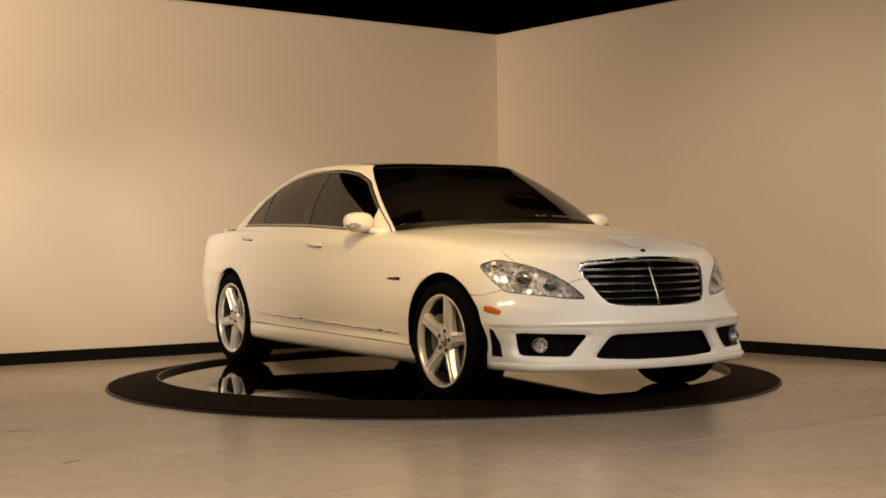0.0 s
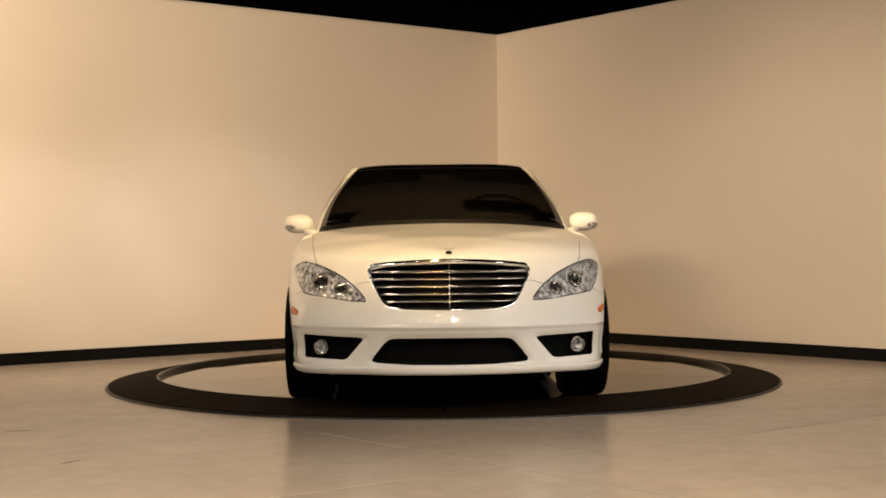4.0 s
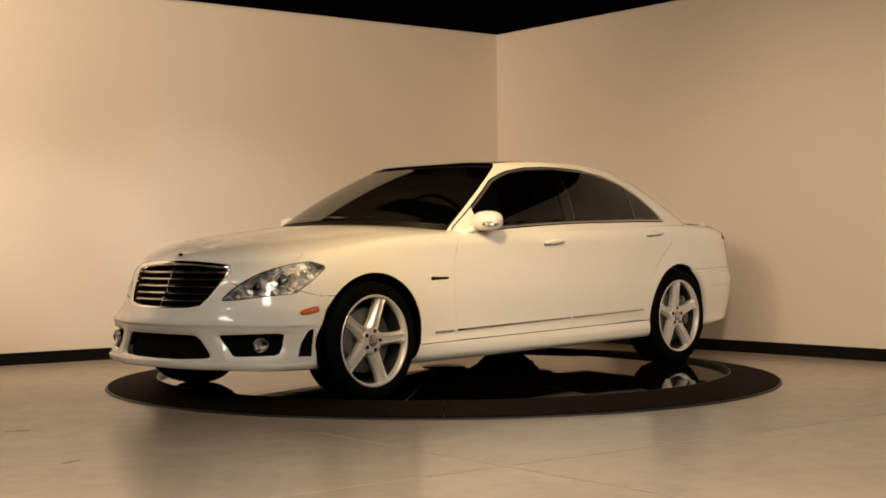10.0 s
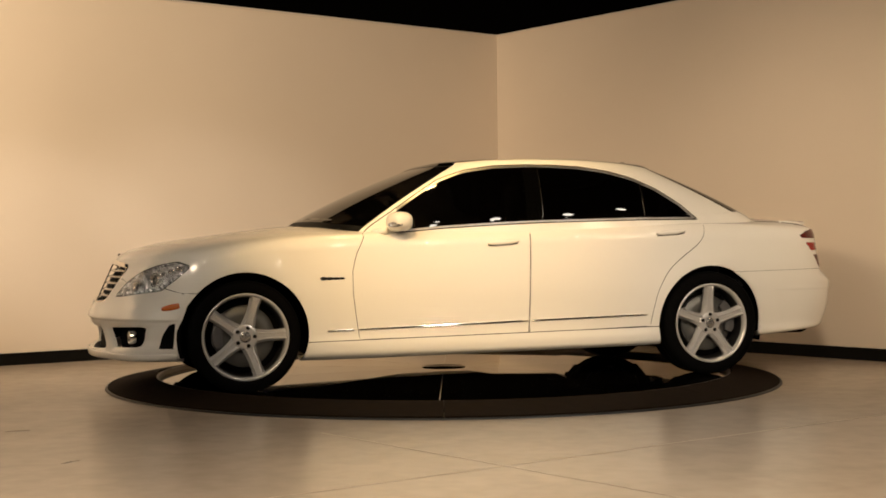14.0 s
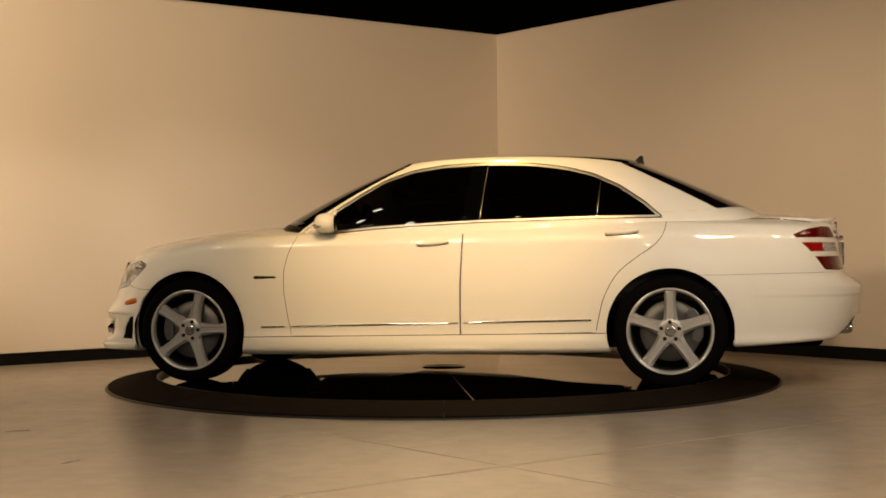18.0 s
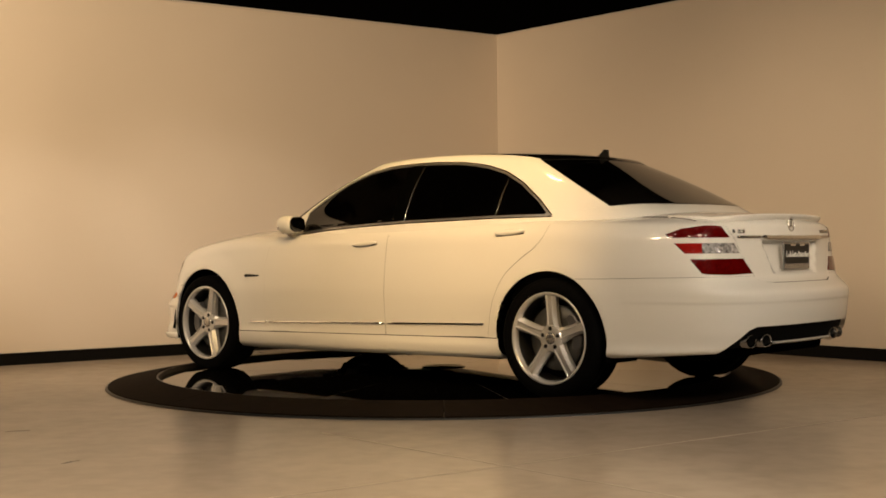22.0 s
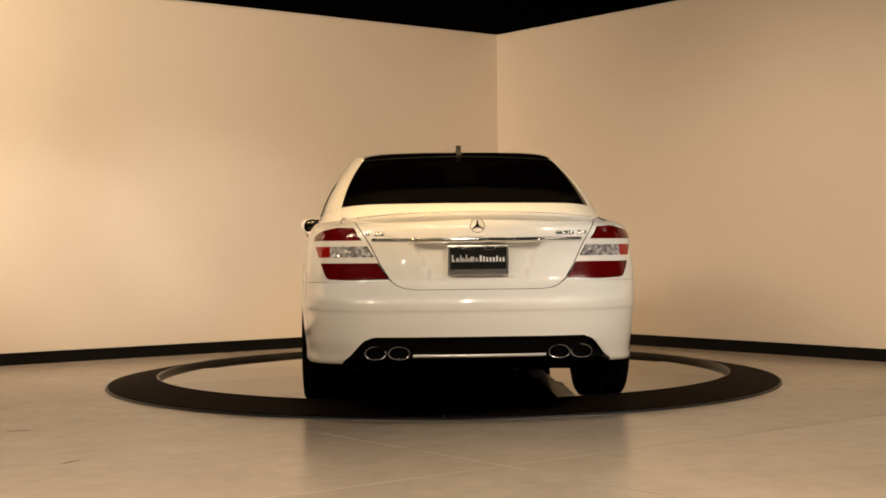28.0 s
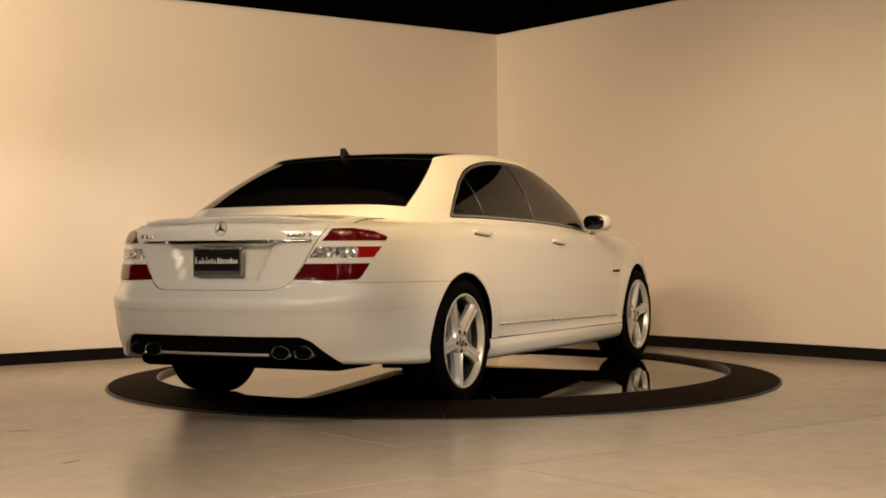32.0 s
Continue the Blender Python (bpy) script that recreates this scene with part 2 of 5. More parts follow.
def slab_along(p, q, thick, z0, z1, side):
    """A wall between two plan points, its room face on the line p to q."""
    d = (q - p).normalized()
    nrm = Vector((-d.y, d.x)) * side * thick
    pts = [p, q, q + nrm, p + nrm]
    bm = bmesh.new()
    low = [bm.verts.new((v.x, v.y, z0)) for v in pts]
    top = [bm.verts.new((v.x, v.y, z1)) for v in pts]
    bm.faces.new(low)
    bm.faces.new(top)
    for i in range(4):
        bm.faces.new((low[i], low[(i + 1) % 4], top[(i + 1) % 4], top[i]))
    bmesh.ops.recalc_face_normals(bm, faces=bm.faces)
    return bm


def structure(name, bm, mat, label, category):
    ob = part(name, bm, mat, None, label)
    return tagged(ob, label, category, kind="structure")


floor_bm = box(bmesh.new(), (22, 24, 0.2), (0, -3, FLOOR_Z - 0.1))
structure("floor", floor_bm, CONCRETE, "polished grey-beige concrete showroom floor with faint cracks", "floor")
JOINT = plain("joint_filler", (0.31, 0.262, 0.21), 0.9, grain=0.3, scale=12, spec=0.1)
CHIP = plain("chipped_concrete", (0.09, 0.075, 0.06), 0.9, grain=0.4, scale=60, spec=0.1)


def floor_strip(name, pts, widths, mat, label):
    """A flush line in the floor along plan points."""
    verts, faces = [], []
    for i, (x, y) in enumerate(pts):
        d = (Vector(pts[min(i + 1, len(pts) - 1)]) - Vector(pts[max(i - 1, 0)])).normalized()
        w = widths[i] if isinstance(widths, (list, tuple)) else widths
        for s in (-1, 1):
            verts += [(x - d.y * w * s, y + d.x * w * s, FLOOR_Z + 0.0008), (x - d.y * w * s * 1.2, y + d.x * w * s * 1.2, FLOOR_Z - 0.002)]
    for i in range(len(pts) - 1):
        a = i * 4
        faces += [(a, a + 2, a + 6, a + 4), (a + 1, a, a + 4, a + 5), (a + 2, a + 3, a + 7, a + 6)]
    return structure(name, as_bm(verts, faces, False), mat, label, "floor joint")


def wavy(a, b, n, amount):
    rng = random.Random(n)
    return [(a[0] + (b[0] - a[0]) * k / n + rng.uniform(-amount, amount), a[1] + (b[1] - a[1]) * k / n + rng.uniform(-amount, amount)) for k in range(n + 1)]


floor_strip("floor_joint", wavy((-0.62, -2.76), (2.2, -6.2), 40, 0.004), 0.0055, JOINT, "filled hairline joint in the concrete floor")
floor_strip("floor_joint", wavy((-3.0, -6.24), (3.9, -1.13), 60, 0.004), 0.0055, JOINT, "filled hairline joint in the concrete floor")
floor_strip("floor_chip", [(-1.665, -3.655), (-1.645, -3.62), (-1.635, -3.59), (-1.605, -3.555)], [0.002, 0.010, 0.005, 0.001], CHIP, "small dark chip in the concrete floor")
floor_strip("floor_chip", [(-2.25, -2.60), (-2.20, -2.58), (-2.13, -2.57)], [0.003, 0.012, 0.002], CHIP, "small dark chip in the concrete floor")
structure("ceiling", box(bmesh.new(), (22, 24, 0.2), (0, -3, CEIL_Z + 0.1)), BLACK_CEILING, "matt black painted showroom ceiling", "ceiling")
LEN = 8.2
lend, rend = CORNER + LEFT_DIR * LEN, CORNER + RIGHT_DIR * LEN
structure("wall_left", slab_along(CORNER, lend, 0.14, FLOOR_Z, WALL_TOP, -1), WALL, "smooth beige painted display wall lit from in front", "wall")
structure("wall_right", slab_along(CORNER, rend, 0.14, FLOOR_Z, WALL_TOP, 1), WALL, "smooth beige painted display wall meeting the other in a corner", "wall")
IN_L, IN_R = Vector((-LEFT_DIR.y, LEFT_DIR.x)), Vector((RIGHT_DIR.y, -RIGHT_DIR.x))
if IN_L.y > 0:
    IN_L = -IN_L
if IN_R.y > 0:
    IN_R = -IN_R


def skirting(name, direction, inward, mat, z0, z1, thick, label):
    bm = slab_along(CORNER + inward * 0.0015, CORNER + direction * LEN + inward * 0.0015, thick, z0, z1, 1)
    cen = sum((v.co for v in bm.verts), Vector()) / 8
    mid = CORNER + direction * LEN / 2
    if (Vector((cen.x, cen.y)) - mid).dot(inward) < 0:
        bm.free()
        bm = slab_along(CORNER + inward * 0.0015, CORNER + direction * LEN + inward * 0.0015, thick, z0, z1, -1)
    bmesh.ops.bevel(bm, geom=[e for e in bm.edges if all(v.co.z > z1 - 1e-4 for v in e.verts)], offset=0.004, segments=2, affect="EDGES", profile=0.5)
    return structure(name, bm, mat, label, "baseboard")


skirting("baseboard_left", LEFT_DIR, IN_L, BASEBOARD, FLOOR_Z, 0.057, 0.014, "black rubber baseboard along the beige wall")
skirting("baseboard_right", RIGHT_DIR, IN_R, BASEBOARD, FLOOR_Z, 0.057, 0.014, "black rubber baseboard along the beige wall")
TRIM = plain("pale_wall_cap", (0.62, 0.56, 0.48), 0.5, grain=0.05)
skirting("trim_left", LEFT_DIR, IN_L, TRIM, WALL_TOP - 0.012, WALL_TOP + 0.004, 0.01, "thin pale capping strip on top of the wall")
skirting("trim_right", RIGHT_DIR, IN_R, TRIM, WALL_TOP - 0.012, WALL_TOP + 0.004, 0.01, "thin pale capping strip on top of the wall")
for nm, size, at in (("wall_back", (22, 0.2, 4.6), (0, -14.9, 2.1)), ("wall_far", (22, 0.2, 4.6), (0, 8.9, 2.1)),
                     ("wall_east", (0.2, 24, 4.6), (10.9, -3, 2.1)), ("wall_west", (0.2, 24, 4.6), (-10.9, -3, 2.1))):
    structure(nm, box(bmesh.new(), size, at), DARK_WALL, "dark unlit wall closing the showroom", "wall")


# ---- turntable ----
def ring_sector(r0, z0, r1, z1, a0, a1, base, steps):
    """A ramp piece: top from inner lip to outer edge, with its underside."""
    verts, faces = [], []
    prof = [(r0, base), (r0, z0 - 0.006), (r0 + 0.006, z0), (r1 - 0.004, z1), (r1, z1 - 0.004), (r1, base)]
    for i in range(steps + 1):
        a = a0 + (a1 - a0) * i / steps
        verts += [(r * math.cos(a), r * math.sin(a), z) for r, z in prof]
    n = len(prof)
    for i in range(steps):
        for k in range(n):
            a, b = i * n + k, i * n + (k + 1) % n
            faces.append((a, b, b + n, a + n))
    faces += [tuple(range(n)), tuple(range(steps * n, steps * n + n))]
    return as_bm(verts, faces, smooth=False)


ramp = thing("ramp_ring", "dark brown rubber ramp ring round the turning disc", "ramp ring")
SECTIONS = 8
for k in range(SECTIONS):
    a0 = radians(-90 + 360 * k / SECTIONS) + 0.001
    a1 = radians(-90 + 360 * (k + 1) / SECTIONS) - 0.001
    part("ramp_section", ring_sector(1.985, 0.028, 2.305, FLOOR_Z + 0.018, a0, a1, FLOOR_Z, 24), RING, ramp)
v, f = lathe([(2.300, FLOOR_Z), (2.300, FLOOR_Z + 0.012), (2.318, FLOOR_Z + 0.010), (2.320, FLOOR_Z)], 192)
part("edge_strip", as_bm(v, f), RING_EDGE, ramp, "black steel outer edge strip")
v, f = lathe([(1.972, FLOOR_Z), (1.972, 0.020), (1.976, 0.026), (1.983, 0.026), (1.983, FLOOR_Z)], 192)
part("inner_lip", as_bm(v, f), LIP, ramp, "worn steel inner lip")

disc = thing("turntable", "round mirror-black turntable of ten wedge panels", "turntable")
DISC_R = 1.966
RISE = 0.042             # the flat panels rise towards the hub


def wedge(a0, a1, r0, r1, z0, z1, steps=14):
    top = [(r1 * math.cos(a0 + (a1 - a0) * i / steps), r1 * math.sin(a0 + (a1 - a0) * i / steps)) for i in range(steps + 1)]
    low = [(r0 * math.cos(a1), r0 * math.sin(a1)), (r0 * math.cos(a0), r0 * math.sin(a0))]
    return prism(low[::-1][:1] + top + low[:1], z1 - z0, Matrix.Translation((0, 0, z0)), 0.0)


for k in range(10):
    gap = 0.0016
    bm = wedge(radians(36 * k) + gap, radians(36 * (k + 1)) - gap, 0.16, DISC_R, -0.03, 0.0)
    mid = Vector((math.cos(radians(36 * k + 18)), math.sin(radians(36 * k + 18)), 0))
    for q in bm.verts:
        q.co.z += RISE * (1 - q.co.dot(mid) / (DISC_R * math.cos(radians(18)))) - 0.003
    part("disc_panel", bm, DISC, disc)
v, f = lathe([(0.0, -0.03), (0.0, RISE + 0.002), (0.150, RISE - 0.002), (0.157, RISE - 0.006), (0.158, -0.03)], 48)
part("hub_cover", as_bm(v, f), DISC, disc, "round black centre cover")
for k in range(10):
    m = Matrix.Rotation(radians(36 * k), 4, "Z")
    bm = box(bmesh.new(), (DISC_R - 0.17, 0.007, 0.028), ((DISC_R + 0.17) / 2, 0, -0.0155))
    for q in bm.verts:
        q.co.z += RISE * (1 - q.co.x / DISC_R) - 0.003
    part("joint_strip", bm, SEAM, disc).matrix_basis = m
v, f = lathe([(0.0, -0.031), (DISC_R, -0.031), (DISC_R, FLOOR_Z + 0.002), (0.0, FLOOR_Z + 0.002)], 96)
part("disc_base", as_bm(v, f), RING_EDGE, disc)


# ---- ceiling spotlights, seen only as glints ----
def track_spotlight(at, aim):
    ob = thing("track_spotlight", "black cylindrical ceiling spotlight with a glowing lens", "spotlight", "spotlights on the ceiling")
    turn = look((0, 0, 0), Vector(aim) - Vector(at))
    v, f = lathe([(0.0, 0.20), (0.060, 0.20), (0.072, 0.19), (0.092, 0.0), (0.092, -0.012), (0.088, -0.012), (0.084, 0.0), (0.0, 0.0)], 28)
    bm = as_bm(v, f)
    bmesh.ops.transform(bm, matrix=turn, verts=bm.verts)
    part("housing", bm, RING_EDGE, ob)
    v, f = lathe([(0.0, -0.042), (0.04, -0.036), (0.066, -0.022), (0.080, -0.004)], 24)
    bm = as_bm(v, f)
    bmesh.ops.transform(bm, matrix=turn, verts=bm.verts)
    part("lens", bm, GLOW, ob, "glowing lens")
    part("stem", tube([(0, 0, 0.05), (0, 0, CEIL_Z - at[2] - 0.002)], 0.014, 10), RING_EDGE, ob)
    ob.location = at


for x, y in ((-3.9, -3.2), (-2.95, -3.35), (-2.3, -2.6), (-2.6, -4.6), (2.0, -4.2), (3.1, -4.25), (4.05, -3.75), (4.3, -2.75), (-4.6, -4.6), (0.6, -4.9), (-0.9, -5.4), (5.6, -3.4),
             (-1.8, -6.6), (1.8, -7.4), (-3.0, -8.8), (3.2, -9.0), (0.2, -10.4), (-5.4, -7.0), (5.6, -6.6), (-1.6, -11.8), (1.9, -12.0)):
    track_spotlight((x, y, 3.95), (x * 0.25, 0.2, 0.8))


# ---- car: smooth skins and their cutting ----
def bspline_rows(n_ctrl, per):
    """Uniform cubic weights that run from control 0 to the last, with one extra control at each end."""
    t = np.linspace(0, n_ctrl - 1, (n_ctrl - 1) * per + 1)
    m = np.zeros((len(t), n_ctrl + 2))
    for r, x in enumerate(t):
        i = min(int(x), n_ctrl - 2)
        u = x - i
        w = ((1 - u) ** 3 / 6, (3 * u ** 3 - 6 * u ** 2 + 4) / 6, (-3 * u ** 3 + 3 * u ** 2 + 3 * u + 1) / 6, u ** 3 / 6)
        for k in range(4):
            m[r, i + k] += w[k]
    return t, m


class Skin:
    """Half of a body surface (y >= 0): vertices with normal and two surface coordinates, and polygons."""

    def __init__(self, net, per_s, per_v):
        net = np.array(net, float)
        flip = np.array([1, -1, 1.0])
        net = np.concatenate([net[1:2] * flip, net, net[-2:-1] * flip], 0)
        net = np.concatenate([2 * net[:, :1] - net[:, 1:2], net, 2 * net[:, -1:] - net[:, -2:-1]], 1)
        ts, ms = bspline_rows(net.shape[0] - 2, per_s)
        tv, mv = bspline_rows(net.shape[1] - 2, per_v)
        g = np.einsum("as,svc,bv->abc", ms, net, mv)
        ds, dv = np.gradient(g, axis=0), np.gradient(g, axis=1)
        nr = np.cross(ds, dv)
        nr /= np.linalg.norm(nr, axis=2, keepdims=True) + 1e-12
        for end in (0, -1):
            nr[end, :, 1] = 0
            nr[end] /= np.linalg.norm(nr[end], axis=1, keepdims=True) + 1e-12
            g[end, :, 1] = 0
        a, b = g.shape[:2]
        ss, vv = np.meshgrid(ts, tv, indexing="ij")
        self.V = np.concatenate([g.reshape(-1, 3), nr.reshape(-1, 3), ss.reshape(-1, 1), vv.reshape(-1, 1)], 1)
        self.F = [(i * b + k, (i + 1) * b + k, (i + 1) * b + k + 1, i * b + k + 1) for i in range(a - 1) for k in range(b - 1)]

    def cut(self, f):
        """Splits every polygon along the zero line of f (one value for each vertex)."""
        f = np.where(np.abs(f) < 1e-7, 1e-7, f)
        sign = f > 0
        rows, made, out = [], {}, []
        base = len(self.V)
        sl = sign.tolist()
        for face in self.F:
            ss = [sl[i] for i in face]
            if all(ss) or not any(ss):
                out.append(face)
                continue
            pos, neg = [], []
            for a, b in zip(face, face[1:] + face[:1]):
                (pos if sl[a] else neg).append(a)
                if sl[a] != sl[b]:
                    key = (a, b) if a < b else (b, a)
                    if key not in made:
                        k = f[key[0]] / (f[key[0]] - f[key[1]])
                        rows.append(self.V[key[0]] * (1 - k) + self.V[key[1]] * k)
                        made[key] = base + len(rows) - 1
                    pos.append(made[key])
                    neg.append(made[key])
            for poly in (pos, neg):
                if len(poly) > 2:
                    out.append(tuple(poly))
        if rows:
            self.V = np.concatenate([self.V, np.array(rows)], 0)
        self.F = out

    def centres(self):
        return np.array([self.V[list(f)].mean(0) for f in self.F])


def inside(px, pz, poly):
    """Signed distance to a closed outline: negative within."""
    poly = np.array(poly, float)
    a, b = poly, np.roll(poly, -1, 0)
    best, odd = np.full(len(px), 1e9), np.zeros(len(px), bool)
    for (ax, az), (bx, bz) in zip(a, b):
        dx, dz = bx - ax, bz - az
        k = np.clip(((px - ax) * dx + (pz - az) * dz) / (dx * dx + dz * dz + 1e-12), 0, 1)
        best = np.minimum(best, np.hypot(px - ax - k * dx, pz - az - k * dz))
        if abs(dz) > 1e-12:
            hit = ((az > pz) != (bz > pz)) & (px < ax + (pz - az) / dz * dx)
            odd ^= hit
    return np.where(odd, -best, best)


def rounded(poly, rounds=2, k=0.22):
    """Corner cutting: a smoother outline through the same place."""
    pts = [np.array(p, float) for p in poly]
    for _ in range(rounds):
        q = []
        for a, b in zip(pts, pts[1:] + pts[:1]):
            q += [a * (1 - k) + b * k, a * k + b * (1 - k)]
        pts = q
    return [tuple(p) for p in pts]


def emit(name, skin, faces, mat, parent, side=0, push=0.0, rim=0.014, label=""):
    """One panel out of polygons of a half skin. side 1: left, -1: right, 0: both halves in one mesh."""
    verts, normals, polys = [], [], []
    for mir in ((1, -1) if side == 0 else (side,)):
        index = {}

        def vid(i):
            if i not in index:
                r = skin.V[i]
                n = np.array([r[3], r[4] * mir, r[5]])
                n /= np.linalg.norm(n) + 1e-12
                index[i] = len(verts)
                verts.append(np.array([r[0], r[1] * mir, r[2]]) - n * push)
                normals.append(n)
            return index[i]

        count = {}
        for k in faces:
            f = skin.F[k]
            ids = [vid(i) for i in f]
            polys.append(ids if mir > 0 else ids[::-1])
            for a, b in zip(f, f[1:] + f[:1]):
                key = (a, b) if a < b else (b, a)
                count[key] = None if key in count else (a, b)
        if rim:
            low = {}
            for pair in count.values():
                if pair is None or (side == 0 and all(abs(skin.V[i][1]) < 1e-6 for i in pair)):
                    continue
                quad = []
                for i in pair:
                    if i not in low:
                        v, n = verts[index[i]], normals[index[i]]
                        low[i] = len(verts)
                        verts.append(v - n * rim)
                        normals.append(n)
                    quad.append((index[i], low[i]))
                (a, al), (b, bl) = quad
                polys.append([a, al, bl, b] if mir > 0 else [b, bl, al, a])
    me = mesh_from(name, verts, polys, mat, normals)
    return part(name, me, mat, parent, label)


# --- lower body ---
def lerp(x, xs, ys):
    order = np.argsort(xs)
    return float(np.interp(x, np.array(xs)[order], np.array(ys)[order]))


NOSE_Z = [0.17, 0.20, 0.235, 0.27, 0.34, 0.395, 0.425, 0.46, 0.50, 0.60, 0.70, 0.78, 0.84, 0.90]
NOSE_X = [2.39, 2.450, 2.470, 2.460, 2.450, 2.450, 2.456, 2.472, 2.460, 2.425, 2.385, 2.335, 2.27, 2.20]
TAIL_Z = [0.20, 0.30, 0.40, 0.50, 0.56, 0.59, 0.62, 0.645, 0.67, 0.70, 0.85, 0.93, 1.00, 1.05]
TAIL_X = [-2.66, -2.715, -2.764, -2.782, -2.784, -2.789, -2.788, -2.768, -2.705, -2.675, -2.648, -2.642, -2.635, -2.62]
WIDE_Z = [0.18, 0.22, 0.29, 0.33, 0.45, 0.60, 0.75, 0.85, 0.92, 1.00, 1.06]
WIDE_Y = [0.860, 0.905, 0.922, 0.908, 0.922, 0.932, 0.926, 0.916, 0.910, 0.886, 0.850]
FRONT = [(1, 0), (0.994, 0.18), (0.976, 0.36), (0.935, 0.50), (0.895, 0.65), (0.866, 0.77), (0.815, 0.87), (0.72, 0.918), (0.60, 0.95), (0.42, 0.978), (0.22, 0.992), (0, 1)]
FRONT_UP = [1, 0.990, 0.962, 0.905, 0.853, 0.79, 0.712, 0.655, 0.58, 0.42, 0.22, 0]
MID = [0.85, 0.5, 0.1, -0.3, -0.7, -1.0]
BACK = [(0, 1), (0.2, 0.998), (0.42, 0.988), (0.62, 0.970), (0.77, 0.936), (0.875, 0.872), (0.942, 0.74), (0.977, 0.52), (0.994, 0.27), (1, 0)]
BACK_LOW = [1, 0.998, 0.985, 0.957, 0.905, 0.823, 0.688, 0.475, 0.24, 0]     # the bumper is rounder in plan than the lamps above it
FRONT_X, BACK_X = 1.2, -1.2
STATIONS = [("f", *p) for p in FRONT] + [("m", x, 1) for x in MID] + [("b", *p) for p in BACK]
SHOULDER = {  # height of the edge where the flank turns into hood, belt and deck
    "x": [2.4, 2.2, 2.0, 1.75, 1.5, 1.2, 0.85, 0.4, -0.3, -1.0, -1.6, -2.0, -2.3, -2.5, -2.7],
    "z": [0.815, 0.825, 0.852, 0.895, 0.925, 0.950, 0.965, 0.975, 1.000, 1.020, 1.030, 1.018, 0.995, 0.985, 0.985]}
SPINE_X = [2.18, 2.14, 2.07, 2.0, 1.92, 1.84, 1.75, 1.66, 1.56, 1.45, 1.33, 1.2]
SPINE_BACK = [-1.2, -1.45, -1.7, -1.92, -2.08, -2.2, -2.3, -2.38, -2.43, -2.46]
RIDGE_X = [2.4, 2.25, 2.115, 1.92, 1.53, 1.14, 0.9, 0.0, -1.0, -1.9, -2.1, -2.25, -2.4, -2.65]
RIDGE_Z = [0.80, 0.845, 0.893, 0.940, 0.992, 1.046, 1.03, 0.99, 1.00, 1.07, 1.085, 1.068, 1.050, 1.040]
LOW_Z = {"x": [2.5, 2.2, 2.0, 1.1, -1.1, -2.0, -2.4, -2.8], "z": [0.205, 0.205, 0.20, 0.178, 0.208, 0.245, 0.275, 0.300]}


def outline_at(st, z):
    kind, a, b = st
    w = lerp(z, WIDE_Z, WIDE_Y)
    if kind == "m":
        return a, w
    if kind == "f":
        k = min(1.0, max(0.0, (z - 0.37) / 0.23))
        a = a + (FRONT_UP[FRONT.index((a, b))] - a) * k * k * (3 - 2 * k)
        return FRONT_X + (lerp(z, NOSE_Z, NOSE_X) - FRONT_X) * a, w * b
    low = BACK_LOW[BACK.index((a, b))]
    k = min(1.0, max(0.0, (z - 0.60) / 0.12))
    return BACK_X + (lerp(z, TAIL_Z, TAIL_X) - BACK_X) * a, w * (low + (b - low) * k)


def lower_net():
    net = []
    for j, st in enumerate(STATIONS):
        x0, _ = outline_at(st, 0.6)
        zb, zt = lerp(x0, LOW_Z["x"], LOW_Z["z"]), lerp(x0, SHOULDER["x"], SHOULDER["z"])
        if st[0] == "f":
            sx = SPINE_X[j]
        elif st[0] == "m":
            sx = st[1]
        else:
            sx = SPINE_BACK[j - len(FRONT) - len(MID)]
        zc = lerp(sx, RIDGE_X, RIDGE_Z)
        rows = []

        def toward(z, k, zz):
            x, y = outline_at(st, z)
            rows.append((x + (sx - x) * k, y * (1 - k), zz))

        toward(zb, 0.16, zb + 0.004)
        toward(zb, 0.05, zb - 0.002)
        toward(zb, 0.012, zb + 0.004)
        for fr in (0.03, 0.06, 0.10, 0.15, 0.20, 0.26, 0.32, 0.38, 0.43, 0.48, 0.53, 0.58, 0.64, 0.70, 0.76, 0.82, 0.88, 0.93):
            toward(zb + (zt - zb) * fr, 0, zb + (zt - zb) * fr)
        toward(zt, 0.005, zt - 0.012)
        for k, h in ((0.03, 0.10), (0.08, 0.27), (0.16, 0.46), (0.28, 0.66), (0.45, 0.84), (0.7, 0.96), (1.0, 1.0)):
            toward(zt, k, zt + (zc - zt) * h)
        net.append(rows)
    return net


HUB_F, HUB_R, HUB_Z, ARCH = 1.582, -1.582, 0.348, 0.392
lower = Skin(lower_net(), 8, 5)


def s_of(z, x=None, y=None, back=False):
    """The surface coordinate along the car's outline at a height and a place."""
    v = lower.V
    ok = (np.abs(v[:, 2] - z) < 0.02) & (v[:, 7] < 22.2) & ((v[:, 0] < 0) if back else (v[:, 0] > 0)) & (v[:, 7] > 2.5)
    d = np.abs(v[:, 0] - x) if x is not None else np.abs(v[:, 1] - y)
    rows = np.where(ok)[0]
    near = rows[np.argsort(d[rows])[:4]]
    return float(np.mean(v[near, 6]))


def pz(kind, value, z, back=False):
    return (s_of(z, x=value, back=back) if kind == "x" else s_of(z, y=value, back=back), z)


